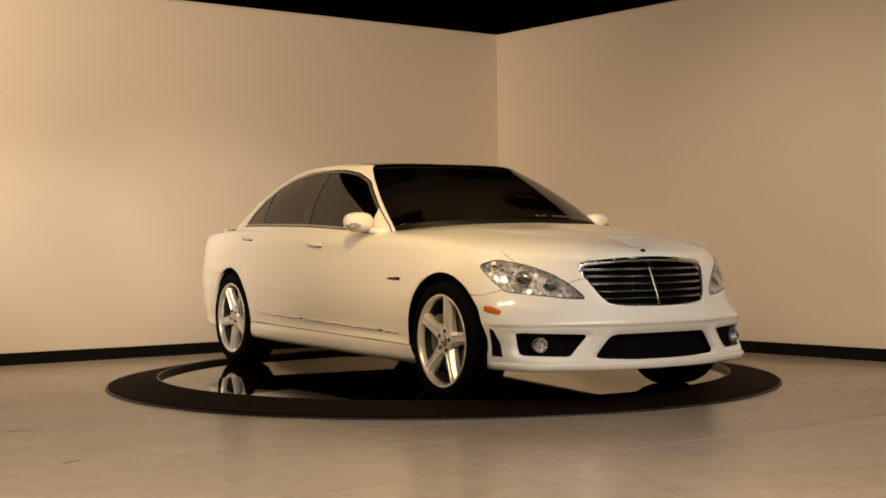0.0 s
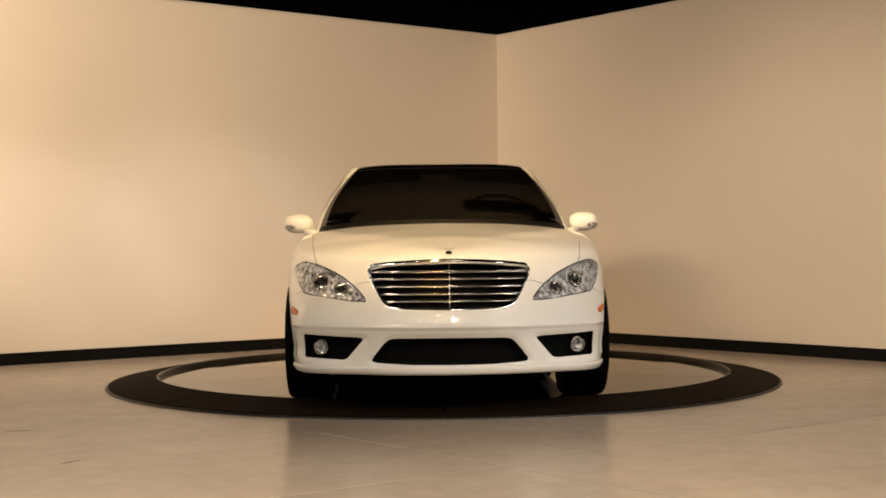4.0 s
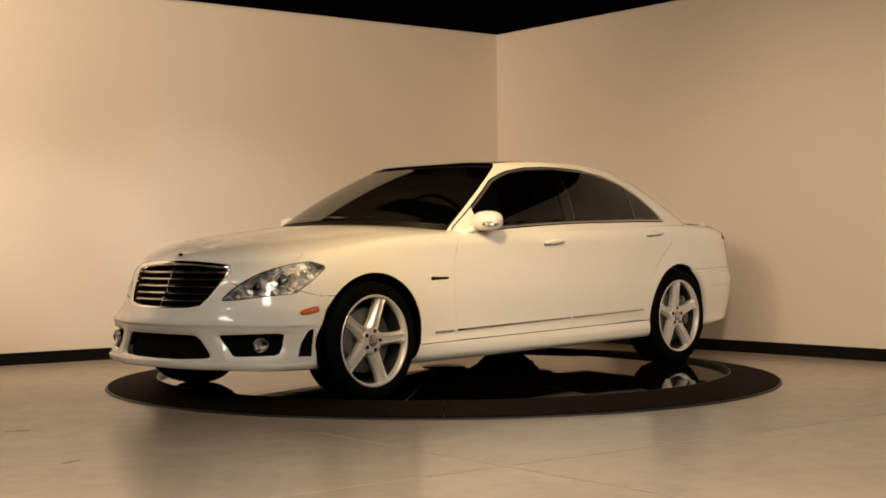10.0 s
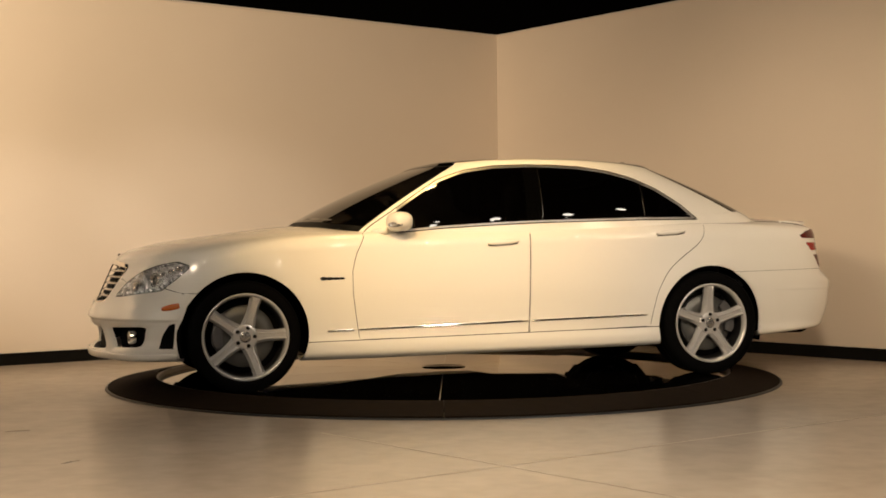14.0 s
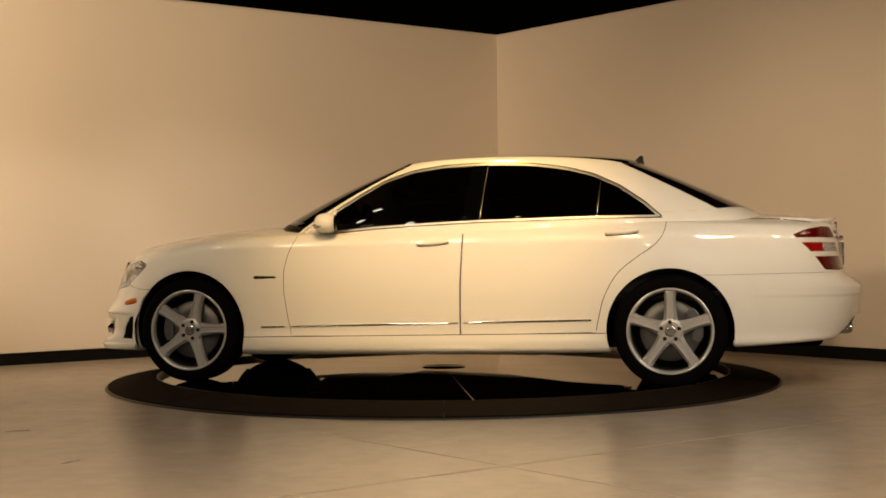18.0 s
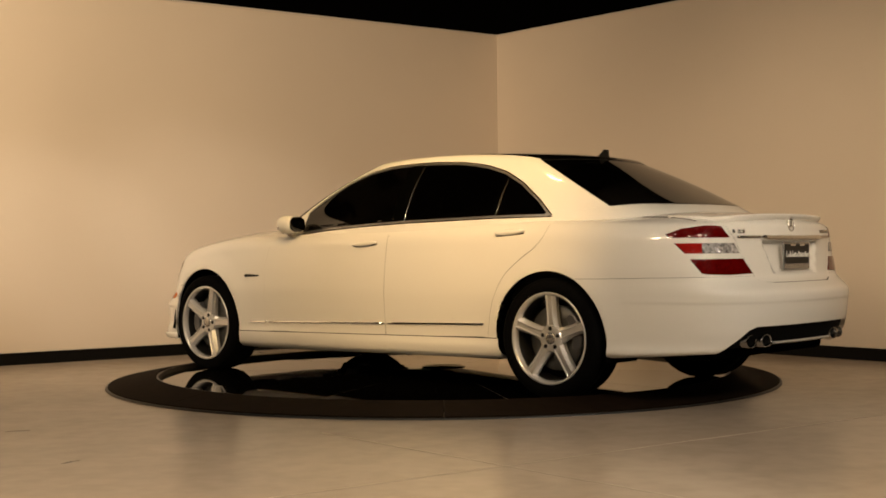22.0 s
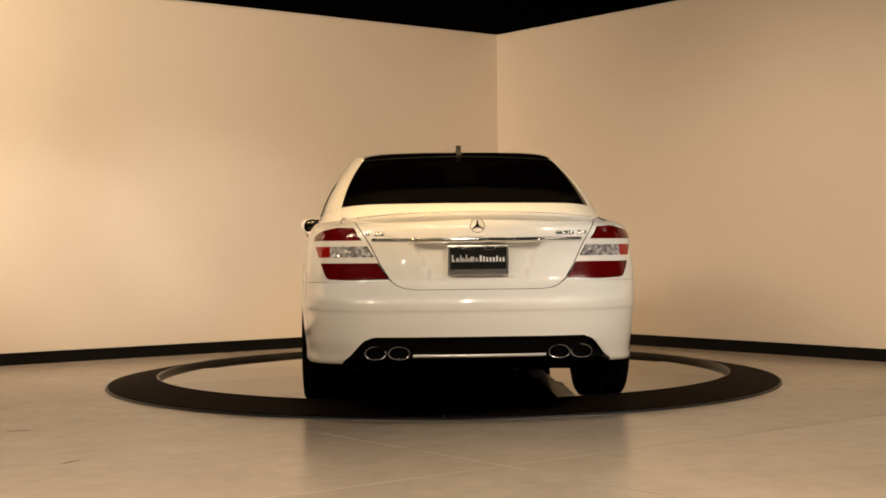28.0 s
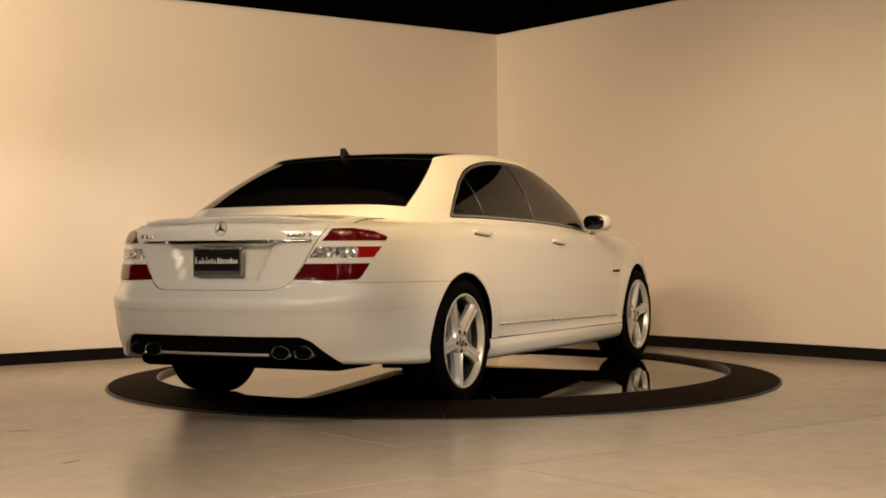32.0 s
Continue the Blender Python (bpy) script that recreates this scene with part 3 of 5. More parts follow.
HEADLIGHT = [pz("y", 0.435, 0.592), pz("y", 0.50, 0.672), pz("y", 0.60, 0.745), pz("y", 0.70, 0.790), pz("y", 0.79, 0.812), pz("x", 1.96, 0.806), pz("x", 1.885, 0.782),
             pz("x", 1.985, 0.700), pz("x", 2.045, 0.655), pz("y", 0.80, 0.632), pz("y", 0.66, 0.612), pz("y", 0.52, 0.592)]
HEADLIGHT = rounded(HEADLIGHT, 1, 0.20)
VENT = [pz("x", 1.998, 0.437), pz("x", 2.018, 0.280), pz("x", 2.102, 0.282), pz("x", 2.07, 0.36), pz("x", 2.03, 0.428)]
TAILLIGHT = [pz("x", -2.325, 0.940, True), pz("x", -2.40, 0.972, True), pz("y", 0.70, 0.990, True), pz("y", 0.625, 0.986, True), pz("y", 0.56, 0.90, True), pz("y", 0.51, 0.80, True),
             pz("y", 0.458, 0.722, True), pz("y", 0.62, 0.716, True), pz("x", -2.515, 0.722, True), pz("x", -2.44, 0.82, True)]
SC = 0.13   # surface steps to metres, so that distances in the two directions compare
DOOR_F = [(0.835, 0.95), (0.887, 0.846), (0.915, 0.737), (0.913, 0.592), (0.893, 0.447), (0.872, 0.325), (0.862, 0.306), (-0.262, 0.316), (-0.268, 0.653), (-0.284, 1.015), (-0.288, 1.3), (0.84, 1.3)]


def through_points(pts, n=5):
    """A smooth line through all the points."""
    out = []
    for i in range(len(pts) - 1):
        a, b, c, d = [np.array(pts[min(max(k, 0), len(pts) - 1)], float) for k in (i - 1, i, i + 1, i + 2)]
        for k in range(n):
            u = k / n
            out.append(tuple(0.5 * (2 * b + (c - a) * u + (2 * a - 5 * b + 4 * c - d) * u * u + (3 * b - a - 3 * c + d) * u ** 3)))
    return out + [tuple(pts[-1])]


DOOR_R = [(-0.2622, 0.316)] + through_points([(-1.128, 0.338), (-1.146, 0.429), (-1.186, 0.573), (-1.268, 0.711), (-1.382, 0.806), (-1.484, 0.876), (-1.545, 0.95), (-1.568, 1.04)]) + [(-1.578, 1.3), (-0.2882, 1.3), (-0.2842, 1.015), (-0.2682, 0.653)]
GRILLE = [(-0.2, 0.806), (0.0, 0.806), (0.20, 0.800), (0.41, 0.783), (0.437, 0.760), (0.41, 0.680), (0.365, 0.600), (0.33, 0.565), (0.25, 0.552), (0.0, 0.546), (-0.2, 0.546)]
INTAKE = [(-0.3, 0.402), (0.29, 0.400), (0.325, 0.394), (0.350, 0.375), (0.418, 0.290), (0.418, 0.278), (0.39, 0.270), (0.2, 0.260), (-0.2, 0.257)]
FOG = rounded([(0.455, 0.402), (0.806, 0.417), (0.793, 0.294), (0.556, 0.283)], 1, 0.06)
TRUNK = [(-0.3, 0.668), (0.33, 0.668), (0.40, 0.680), (0.445, 0.712), (0.50, 0.800), (0.55, 0.900), (0.605, 0.985), (0.630, 1.03), (0.640, 1.3), (-0.3, 1.3)]
DIFFUSER = [(-0.3, 0.437), (0.53, 0.434), (0.585, 0.412), (0.64, 0.35), (0.69, 0.30), (0.70, 0.1), (-0.3, 0.1)]
GAPW = 0.005


def lower_fields(V):
    """Signed distances to every outline on the lower body."""
    x, y, z, s, v = V[:, 0], V[:, 1], V[:, 2], V[:, 6] * SC, V[:, 7]
    far = np.full(len(x), 0.5)
    flank = y > 0.55
    sz = lambda poly: inside(s, z, [(a * SC, b) for a, b in poly])
    f = {}
    f["arch_f"] = np.where(flank, np.hypot(x - HUB_F, z - HUB_Z) - ARCH, far)
    f["arch_r"] = np.where(flank, np.hypot(x - HUB_R, z - HUB_Z) - ARCH, far)
    f["door_f"] = np.where(flank, inside(x, z, DOOR_F), far)
    f["door_r"] = np.where(flank, inside(x, z, DOOR_R), far)
    f["sill"] = z - (0.302 + (1.13 - x) * 0.0150)
    f["bumper_f"] = z - np.interp(y, [0, 0.45, 0.58, 0.80, 0.88], [0.705, 0.700, 0.66, 0.650, 0.615])
    f["bumper_r"] = z - np.interp(x, [-2.6, -1.8], [0.708, 0.694])
    f["hood"] = np.where(x > 0.6, y - np.interp(x, [1.0, 1.4, 1.8, 2.0, 2.15, 2.3], [0.800, 0.790, 0.768, 0.745, 0.70, 0.62]), far)
    f["headlight"] = np.where((x > 1.6) & (v < 24), sz(HEADLIGHT), far)
    f["vent"] = np.where(x > 1.6, sz(VENT), far)
    f["grille"] = np.where((x > 2.0) & (v < 24.5), inside(y, z, GRILLE), far)
    f["intake"] = np.where((x > 2.0) & (v > 2), inside(y, z, INTAKE), far)
    f["fog"] = np.where((x > 2.0) & (v > 2), inside(y, z, FOG), far)
    f["trunk"] = np.where(x < -2.02, inside(y, z, TRUNK), far)
    f["diffuser"] = np.where((x < -2.3), inside(y, z, DIFFUSER), far)
    f["tail"] = np.where((x < -2.0) & (v < 24), sz(TAILLIGHT), far)
    return f


for key, offsets in (("arch_f", (0,)), ("arch_r", (0,)), ("door_f", (0, -GAPW)), ("door_r", (0, -GAPW)), ("sill", (GAPW / 2, -GAPW / 2)), ("bumper_f", (0.002, -0.002)),
                     ("bumper_r", (0.001, -0.001)), ("hood", (0.002, -0.002)), ("headlight", (0, -0.006)), ("vent", (0,)), ("grille", (0,)), ("intake", (0, 0.010, 0.022, 0.036)), ("fog", (0, 0.010, 0.022, 0.036)),
                     ("trunk", (0, -0.0055)), ("diffuser", (0,)), ("tail", (0, -0.004))):
    for off in offsets:
        lower.cut(lower_fields(lower.V)[key] - off)
for z in (0.920, 0.890, 0.834, 0.804):
    lower.cut(np.where((lower.V[:, 0] < -2.1) & (lower.V[:, 1] > 0.3), lower.V[:, 2] - z, 0.3))
lower.cut(lower.V[:, 0] - 0.2)
TAIL_RED = s_of(0.86, y=0.745, back=True)
lower.cut(np.where((lower.V[:, 0] < -2.1) & (lower.V[:, 2] > 0.8), lower.V[:, 6] - TAIL_RED, -0.5))


def plate_recess(y, z):
    """Depth of the shallow hollow round the plate."""
    d = -inside(np.abs(y), z, [(-0.3, 0.912), (0.335, 0.912), (0.250, 0.706), (-0.3, 0.706)])
    k = np.clip(d / 0.035, 0, 1)
    return 0.024 * k * k * (3 - 2 * k)


tail_rows = (lower.V[:, 0] < -2.55) & (lower.V[:, 2] > 0.69) & (lower.V[:, 2] < 0.93)
yy, zz = lower.V[tail_rows, 1], lower.V[tail_rows, 2]
e = 0.004
lower.V[tail_rows, 0] += plate_recess(yy, zz)
lower.V[tail_rows, 4] += (plate_recess(yy + e, zz) - plate_recess(yy - e, zz)) / (2 * e)
lower.V[tail_rows, 5] += (plate_recess(yy, zz + e) - plate_recess(yy, zz - e)) / (2 * e)



def ledge(V, rows, z0, height, depth, fade):
    """A pressed edge along a bumper: proud above z0, fading out above it."""
    z = V[rows, 2]

    def out(q):
        k = np.clip((q - z0) / 0.016, 0, 1)
        return depth * k * k * (3 - 2 * k) * np.clip(1 - (q - z0 - 0.016) / height, 0, 1) ** 2

    d, slope = out(z) * fade, (out(z + 0.004) - out(z - 0.004)) / 0.008 * fade
    V[rows, :3] += V[rows, 3:6] * d[:, None]
    V[rows, 5] -= slope


nose = (lower.V[:, 0] > 1.98) & (lower.V[:, 2] > 0.38) & (lower.V[:, 2] < 0.59)
ledge(lower.V, nose, 0.442, 0.090, 0.010, np.clip((lower.V[nose, 0] - 1.98) / 0.10, 0, 1))
stern = (lower.V[:, 0] < -2.05) & (lower.V[:, 2] > 0.45) & (lower.V[:, 2] < 0.66)
ledge(lower.V, stern, 0.556, 0.080, 0.003, np.clip((-2.05 - lower.V[stern, 0]) / 0.2, 0, 1))


def mouth(y, z):
    """Depth of the rolled edge round the lower air intakes."""
    d = np.minimum(inside(np.abs(y), z, INTAKE), inside(np.abs(y), z, FOG))
    return 0.013 * np.clip(1 - np.maximum(d, 0) / 0.036, 0, 1) ** 2


rows = (lower.V[:, 0] > 2.0) & (lower.V[:, 2] > 0.21) & (lower.V[:, 2] < 0.47)
yy, zz = lower.V[rows, 1], lower.V[rows, 2]
lower.V[rows, 0] -= mouth(yy, zz)
lower.V[rows, 4] += (mouth(yy + e, zz) - mouth(yy - e, zz)) / (2 * e)
lower.V[rows, 5] += (mouth(yy, zz + e) - mouth(yy, zz - e)) / (2 * e)


def flare(x, z):
    """How far the wings swell outwards round the wheel arches."""
    d = np.minimum(np.hypot(x - HUB_F, z - HUB_Z), np.hypot(x - HUB_R, z - HUB_Z)) - ARCH
    k = np.clip(1 - np.maximum(d, 0) / 0.17, 0, 1)
    return 0.011 * k * k * (3 - 2 * k) * np.clip((z - 0.24) / 0.12, 0, 1)


rows = (lower.V[:, 1] > 0.55) & (lower.V[:, 2] > 0.22) & (lower.V[:, 7] < 22)
xx, zz = lower.V[rows, 0], lower.V[rows, 2]
lower.V[rows, 1] += flare(xx, zz)
lower.V[rows, 3] -= (flare(xx + e, zz) - flare(xx - e, zz)) / (2 * e)
lower.V[rows, 5] -= (flare(xx, zz + e) - flare(xx, zz - e)) / (2 * e)
LC = lower.centres()
LF = lower_fields(LC)


def region_of():
    names = []
    for i in range(len(LC)):
        x, y, z, v = LC[i, 0], LC[i, 1], LC[i, 2], LC[i, 7]
        g = {k: LF[k][i] for k in LF}
        if g["arch_f"] < 0 or g["arch_r"] < 0:
            names.append("none")
        elif g["headlight"] < 0:
            names.append("headlight" if g["headlight"] < -0.006 else "headlight_seal")
        elif g["tail"] < 0:
            band = 0 if z > 0.920 else 1 if z > 0.890 else 2 if z > 0.834 else 3 if z > 0.804 else 4
            if band == 2 and LC[i, 6] < TAIL_RED:
                band = 5
            names.append("tail_seal" if g["tail"] > -0.004 and band not in (1, 3) else "tail_%d" % band)
        elif g["vent"] < 0:
            names.append("vent")
        elif g["grille"] < 0 or g["intake"] < 0 or g["fog"] < 0:
            names.append("opening")
        elif g["diffuser"] < 0:
            names.append("diffuser")
        elif g["trunk"] < 0:
            names.append("trunk_lid" if g["trunk"] < -0.0055 else "gap")
        elif x < -1.6 and g["bumper_r"] < 0.001:
            names.append("rear_bumper" if g["bumper_r"] < -0.001 else "gap")
        elif x > 1.6 and g["bumper_f"] < 0.002:
            names.append("front_bumper" if g["bumper_f"] < -0.002 else "gap")
        elif -1.35 < x < 1.35 and g["sill"] < GAPW / 2 and v < 22:
            names.append("side_skirt" if g["sill"] < -GAPW / 2 else "gap")
        elif g["door_f"] < 0:
            names.append("front_door" if g["door_f"] < -GAPW else "gap")
        elif g["door_r"] < 0:
            names.append("rear_door" if g["door_r"] < -GAPW else "gap")
        elif x > 0.6 and g["hood"] < 0.002:
            names.append("hood" if g["hood"] < -0.002 else "gap")
        elif x > 0.2:
            names.append("front_fender")
        else:
            names.append("rear_quarter")
    return names


LR = region_of()


def pick(*names):
    return [i for i, n in enumerate(LR) if n in names]


car = thing("car", "pearl white four-door luxury saloon with tinted windows and five-spoke alloy wheels", "car")
body = car
emit("hood", lower, pick("hood"), PAINT, body)
front_bumper = emit("front_bumper", lower, pick("front_bumper"), PAINT, body, rim=0.014)
rear_bumper = emit("rear_bumper", lower, pick("rear_bumper"), PAINT, body, rim=0.03)
trunk_lid = emit("trunk_lid", lower, pick("trunk_lid"), PAINT, body)
emit("diffuser", lower, pick("diffuser"), MESH_BLACK, body, push=0.025, rim=0, label="black rear diffuser")
for side in (1, -1):
    emit("front_fender", lower, pick("front_fender"), PAINT, body, side, rim=0.010)
    emit("rear_quarter", lower, pick("rear_quarter", "tail_1", "tail_3"), PAINT, body, side, rim=0.010)
    emit("side_skirt", lower, pick("side_skirt"), PAINT, body, side, rim=0.02)
    emit("front_door", lower, pick("front_door"), PAINT, body, side)
    emit("rear_door", lower, pick("rear_door"), PAINT, body, side)
emit("shut_line", lower, pick("gap"), GAP, body, push=0.004, rim=0, label="dark gaps between the panels")
for side in (1, -1):
    emit("headlight_bezel", lower, pick("headlight_seal"), GAP, body, side, push=0.001, rim=0.004, label="dark headlight border")
    emit("side_vent", lower, pick("vent"), MESH_BLACK, body, side, push=0.012, rim=0, label="black vent beside the front wheel")
    emit("tail_light_bezel", lower, pick("tail_seal"), GAP, body, side, push=0.003, rim=0, label="dark tail light border")
emit("opening_backing", lower, pick("opening"), MESH_BLACK, body, push=0.05, rim=0, label="black mesh behind the air intakes")

# --- greenhouse ---
BASE = [(1.15, 0, 1.030), (1.135, .25, 1.028), (1.08, .5, 1.020), (0.985, .70, 1.004), (0.87, .808, .985), (0.62, .858, .975), (0.25, .872, .985), (-.2, .876, 1.002), (-.65, .870, 1.015),
        (-1.05, .858, 1.025), (-1.4, .836, 1.035), (-1.70, .797, 1.045), (-1.95, .728, 1.060), (-2.08, .60, 1.078), (-2.14, .35, 1.085), (-2.16, 0, 1.087)]
ROOF = [(0.22, 0, 1.438), (0.22, .20, 1.437), (0.215, .40, 1.434), (0.20, .525, 1.428), (0.14, .590, 1.424), (0.05, .620, 1.436), (-.10, .632, 1.452), (-.32, .638, 1.462), (-.60, .636, 1.463),
        (-.85, .626, 1.453), (-1.06, .610, 1.434), (-1.22, .588, 1.418), (-1.30, .558, 1.412), (-1.33, .47, 1.418), (-1.36, .27, 1.430), (-1.37, 0, 1.436)]
CROWN_X = [0.4, 0.22, 0.0, -0.3, -0.6, -0.9, -1.2, -1.4]
CROWN_Z = [1.405, 1.443, 1.468, 1.484, 1.490, 1.482, 1.456, 1.434]


def green_net():
    net = []
    for j, (b, r) in enumerate(zip(BASE, ROOF)):
        b, r = np.array(b), np.array(r)
        rows = [b + (b - r) * 0.16 + np.array([0, 0, -0.075]), b + (b - r) * 0.06 + np.array([0, 0, -0.012])]
        bow = np.array([0.030, 0, 0.012]) * (1 if r[0] > 0 else -1) if j in (0, 1, 2, 14, 15) else np.array([0, 0.034, 0.010])
        if j in (3, 4, 12, 13):
            bow = np.array([0.018 * (1 if j < 8 else -1), 0.038 if j < 8 else 0.012, 0.009])
        for k in (0.07, 0.2, 0.35, 0.5, 0.65, 0.8, 0.91):
            rows.append(b + (r - b) * k + bow * 4 * k * (1 - k))
        sx = [0.02, 0.01, -0.02, -0.06, -0.1, -0.16, -0.24, -0.36, -0.6, -0.8, -0.92, -1.0, -1.06, -1.1, -1.13, -1.15][j]
        spine = np.array([sx, 0, lerp(sx, CROWN_X, CROWN_Z)])
        rows.append(r + (spine - r) * 0.0)
        for k, h in ((0.04, 0.30), (0.11, 0.55), (0.26, 0.78), (0.5, 0.92), (0.75, 0.98), (1, 1)):
            p = r + (spine - r) * k
            p[2] = r[2] + (spine[2] - r[2]) * h
            rows.append(p)
        net.append(rows)
    return net


green = Skin(green_net(), 10, 5)
DLO = [(0.842, 0.958), (0.785, 1.015), (0.592, 1.140), (0.452, 1.230), (0.292, 1.327), (0.18, 1.367), (0.09, 1.394), (-0.11, 1.423), (-0.31, 1.431), (-0.50, 1.432), (-0.70, 1.424),
       (-0.84, 1.407), (-0.945, 1.389), (-1.105, 1.346), (-1.265, 1.271), (-1.425, 1.164), (-1.505, 1.093), (-1.552, 1.052), (-1.126, 1.049), (-0.764, 1.041), (-0.401, 1.033), (-0.037, 1.018), (0.327, 0.997), (0.601, 0.972)]
SEAM_W, CHROME_W = 0.0075, 0.019     # dark rubber seam, then the bright surround


def green_fields(V):
    x, y, z, s, v = V[:, 0], V[:, 1], V[:, 2], V[:, 6], V[:, 7]
    far = np.full(len(x), 0.5)
    f = {"dlo": np.where((y > 0.5) & (v < 11.5), inside(x, z, DLO), far)}
    f["screen"] = np.where(v < 10.6, s - SCREEN_S, far)
    f["rear_glass"] = np.where(v < 10.6, REAR_S - 0.075 * (v - 2.4) - s, far)
    f["rail"] = v - np.interp(s, [8.5, 10.0, 11.0, 11.6], [RAIL_V, RAIL_V - 0.15, RAIL_V - 0.65, 9.1])
    f["front_pane"] = x + 0.288 + 0.08 * (z - 1.05)
    f["quarter"] = x + 1.128 + 0.08 * (z - 1.05)
    f["sail"] = x - 0.590
    return f


SCREEN_S, REAR_S, RAIL_V = 4.0, 12.05, 10.25
for off in (0, -SEAM_W, -CHROME_W):
    green.cut(green_fields(green.V)["dlo"] - off)
for key in ("screen", "rear_glass"):
    for off in (0, -0.06):
        green.cut(green_fields(green.V)[key] - off)
for v in (1.95, 2.05, 2.4, 2.5, 8.7, 9.1):
    green.cut(green.V[:, 7] - v)
green.cut(green_fields(green.V)["rail"])
for off in (-0.100, -0.095, 0.012):
    green.cut(green_fields(green.V)["front_pane"] - off)
for off in (-0.0035, 0.0035):
    green.cut(green_fields(green.V)["quarter"] - off)
green.cut(green_fields(green.V)["sail"])
GC = green.centres()
GF = green_fields(GC)


def green_regions():
    names = []
    for i in range(len(GC)):
        s, v = GC[i, 6], GC[i, 7]
        if GF["dlo"][i] < 0:
            if GF["dlo"][i] > -SEAM_W:
                names.append("window_seam")
            elif GF["sail"][i] > 0:
                names.append("mirror_sail")
            elif GF["dlo"][i] > -CHROME_W:
                names.append("chrome_frame")
            elif -0.095 < GF["front_pane"][i] < 0.012:
                names.append("pillar_cover")
            elif -0.100 < GF["front_pane"][i] <= -0.095:
                names.append("pillar_strip")
            elif abs(GF["quarter"][i]) < 0.0035:
                names.append("pane_bar")
            elif GF["front_pane"][i] >= 0.012:
                names.append("front_window")
            elif GF["quarter"][i] > 0:
                names.append("rear_window")
            else:
                names.append("quarter_window")
        elif s < SCREEN_S and v < 9.1:
            names.append("windscreen" if s < SCREEN_S - 0.06 and 2.05 < v < 8.7 else "screen_seal")
        elif GF["rear_glass"][i] < 0 and v < 2.4:
            names.append("rear_deck")
        elif GF["rear_glass"][i] < 0 and v < 9.1:
            names.append("rear_glass" if GF["rear_glass"][i] < -0.06 and 2.5 < v < 8.7 else "rear_seal")
        elif GF["rail"][i] > 0 or s < SCREEN_S or GF["rear_glass"][i] < 0:
            names.append("roof_glass")
        else:
            names.append("roof_rail")
    return names


GR = green_regions()


def gpick(*names):
    return [i for i, n in enumerate(GR) if n in names]


emit("roof", green, gpick("roof_glass"), ROOF_GLASS, body, label="black panoramic glass roof")
emit("rear_deck", green, gpick("rear_deck"), PAINT, body, label="white strip below the rear glass")
emit("windscreen", green, gpick("windscreen"), TINT, body, rim=0.005, label="tinted windscreen")
emit("rear_glass", green, gpick("rear_glass"), TINT_DARK, body, rim=0.005, label="dark tinted rear glass")
emit("windscreen_seal", green, gpick("screen_seal"), BLACK, body, push=0.003, label="black windscreen edge")
emit("rear_glass_seal", green, gpick("rear_seal"), BLACK, body, push=0.003, label="black rear glass edge")
for side in (1, -1):
    emit("roof_rail", green, gpick("roof_rail"), PAINT, body, side)
    emit("window_frame", green, gpick("chrome_frame"), FRAME_CHROME, body, side, push=-0.001, rim=0.01, label="thin chrome window surround")
    emit("window_seam", green, gpick("window_seam"), GAP, body, side, push=0.003, rim=0, label="dark rubber seam round the side windows")
    emit("mirror_sail", green, gpick("mirror_sail"), PAINT, body, side, push=-0.002, rim=0.01, label="white triangle that carries the door mirror")
    emit("pillar_cover", green, gpick("pillar_cover"), ROOF_GLASS, body, side, push=0.001, label="gloss black pillar cover")
    emit("pillar_strip", green, gpick("pillar_strip"), DARK_CHROME, body, side, label="slim bright pillar edge")
    emit("pane_bar", green, gpick("pane_bar"), DARK_CHROME, body, side, label="slim bright window bar")
    for nm in ("front_window", "rear_window", "quarter_window"):
        emit(nm, green, gpick(nm), TINT_DARK, body, side, push=0.004, rim=0.004, label="dark tinted side window")


# ---- car: places on the skin ----
FLANK = lower.V[(lower.V[:, 7] < 23.5) & (lower.V[:, 7] > 2.0)]


def fitted(d, cols, a, b, a0, b0):
    """Fits a plane to the columns of the nearest skin points."""
    near = np.argsort(d)[:14]
    w = np.sqrt(1 / (d[near] + 2e-4))[:, None]
    m = np.stack([np.ones(len(near)), FLANK[near, a] - a0, FLANK[near, b] - b0], 1)
    return np.linalg.lstsq(m * w, FLANK[near][:, cols] * w, rcond=None)[0][0]


def on_flank(x, z, out=0.0, side=1):
    """The point of the car's flank at x, z, and its normal."""
    d = (FLANK[:, 0] - x) ** 2 + (FLANK[:, 2] - z) ** 2 + np.where(FLANK[:, 1] < 0.35, 9, 0)
    r = fitted(d, [1, 3, 4, 5], 0, 2, x, z)
    y, n = float(r[0]), r[1:] / np.linalg.norm(r[1:])
    return Vector((x + n[0] * out, (y + n[1] * out) * side, z + n[2] * out)), Vector((n[0], n[1] * side, n[2]))


def on_end(y, z, out=0.0, back=False):
    """The point of the nose or the tail at y, z."""
    a = abs(y)
    d = (FLANK[:, 1] - a) ** 2 + (FLANK[:, 2] - z) ** 2 + np.where((FLANK[:, 0] > -1.9) if back else (FLANK[:, 0] < 1.8), 9, 0)
    r = fitted(d, [0, 3, 4, 5], 1, 2, a, z)
    x, n = float(r[0]), r[1:] / np.linalg.norm(r[1:])
    sgn = 1 if y >= 0 else -1
    return Vector((x + n[0] * out, (a + n[1] * out) * sgn, z + n[2] * out)), Vector((n[0], n[1] * sgn, n[2]))


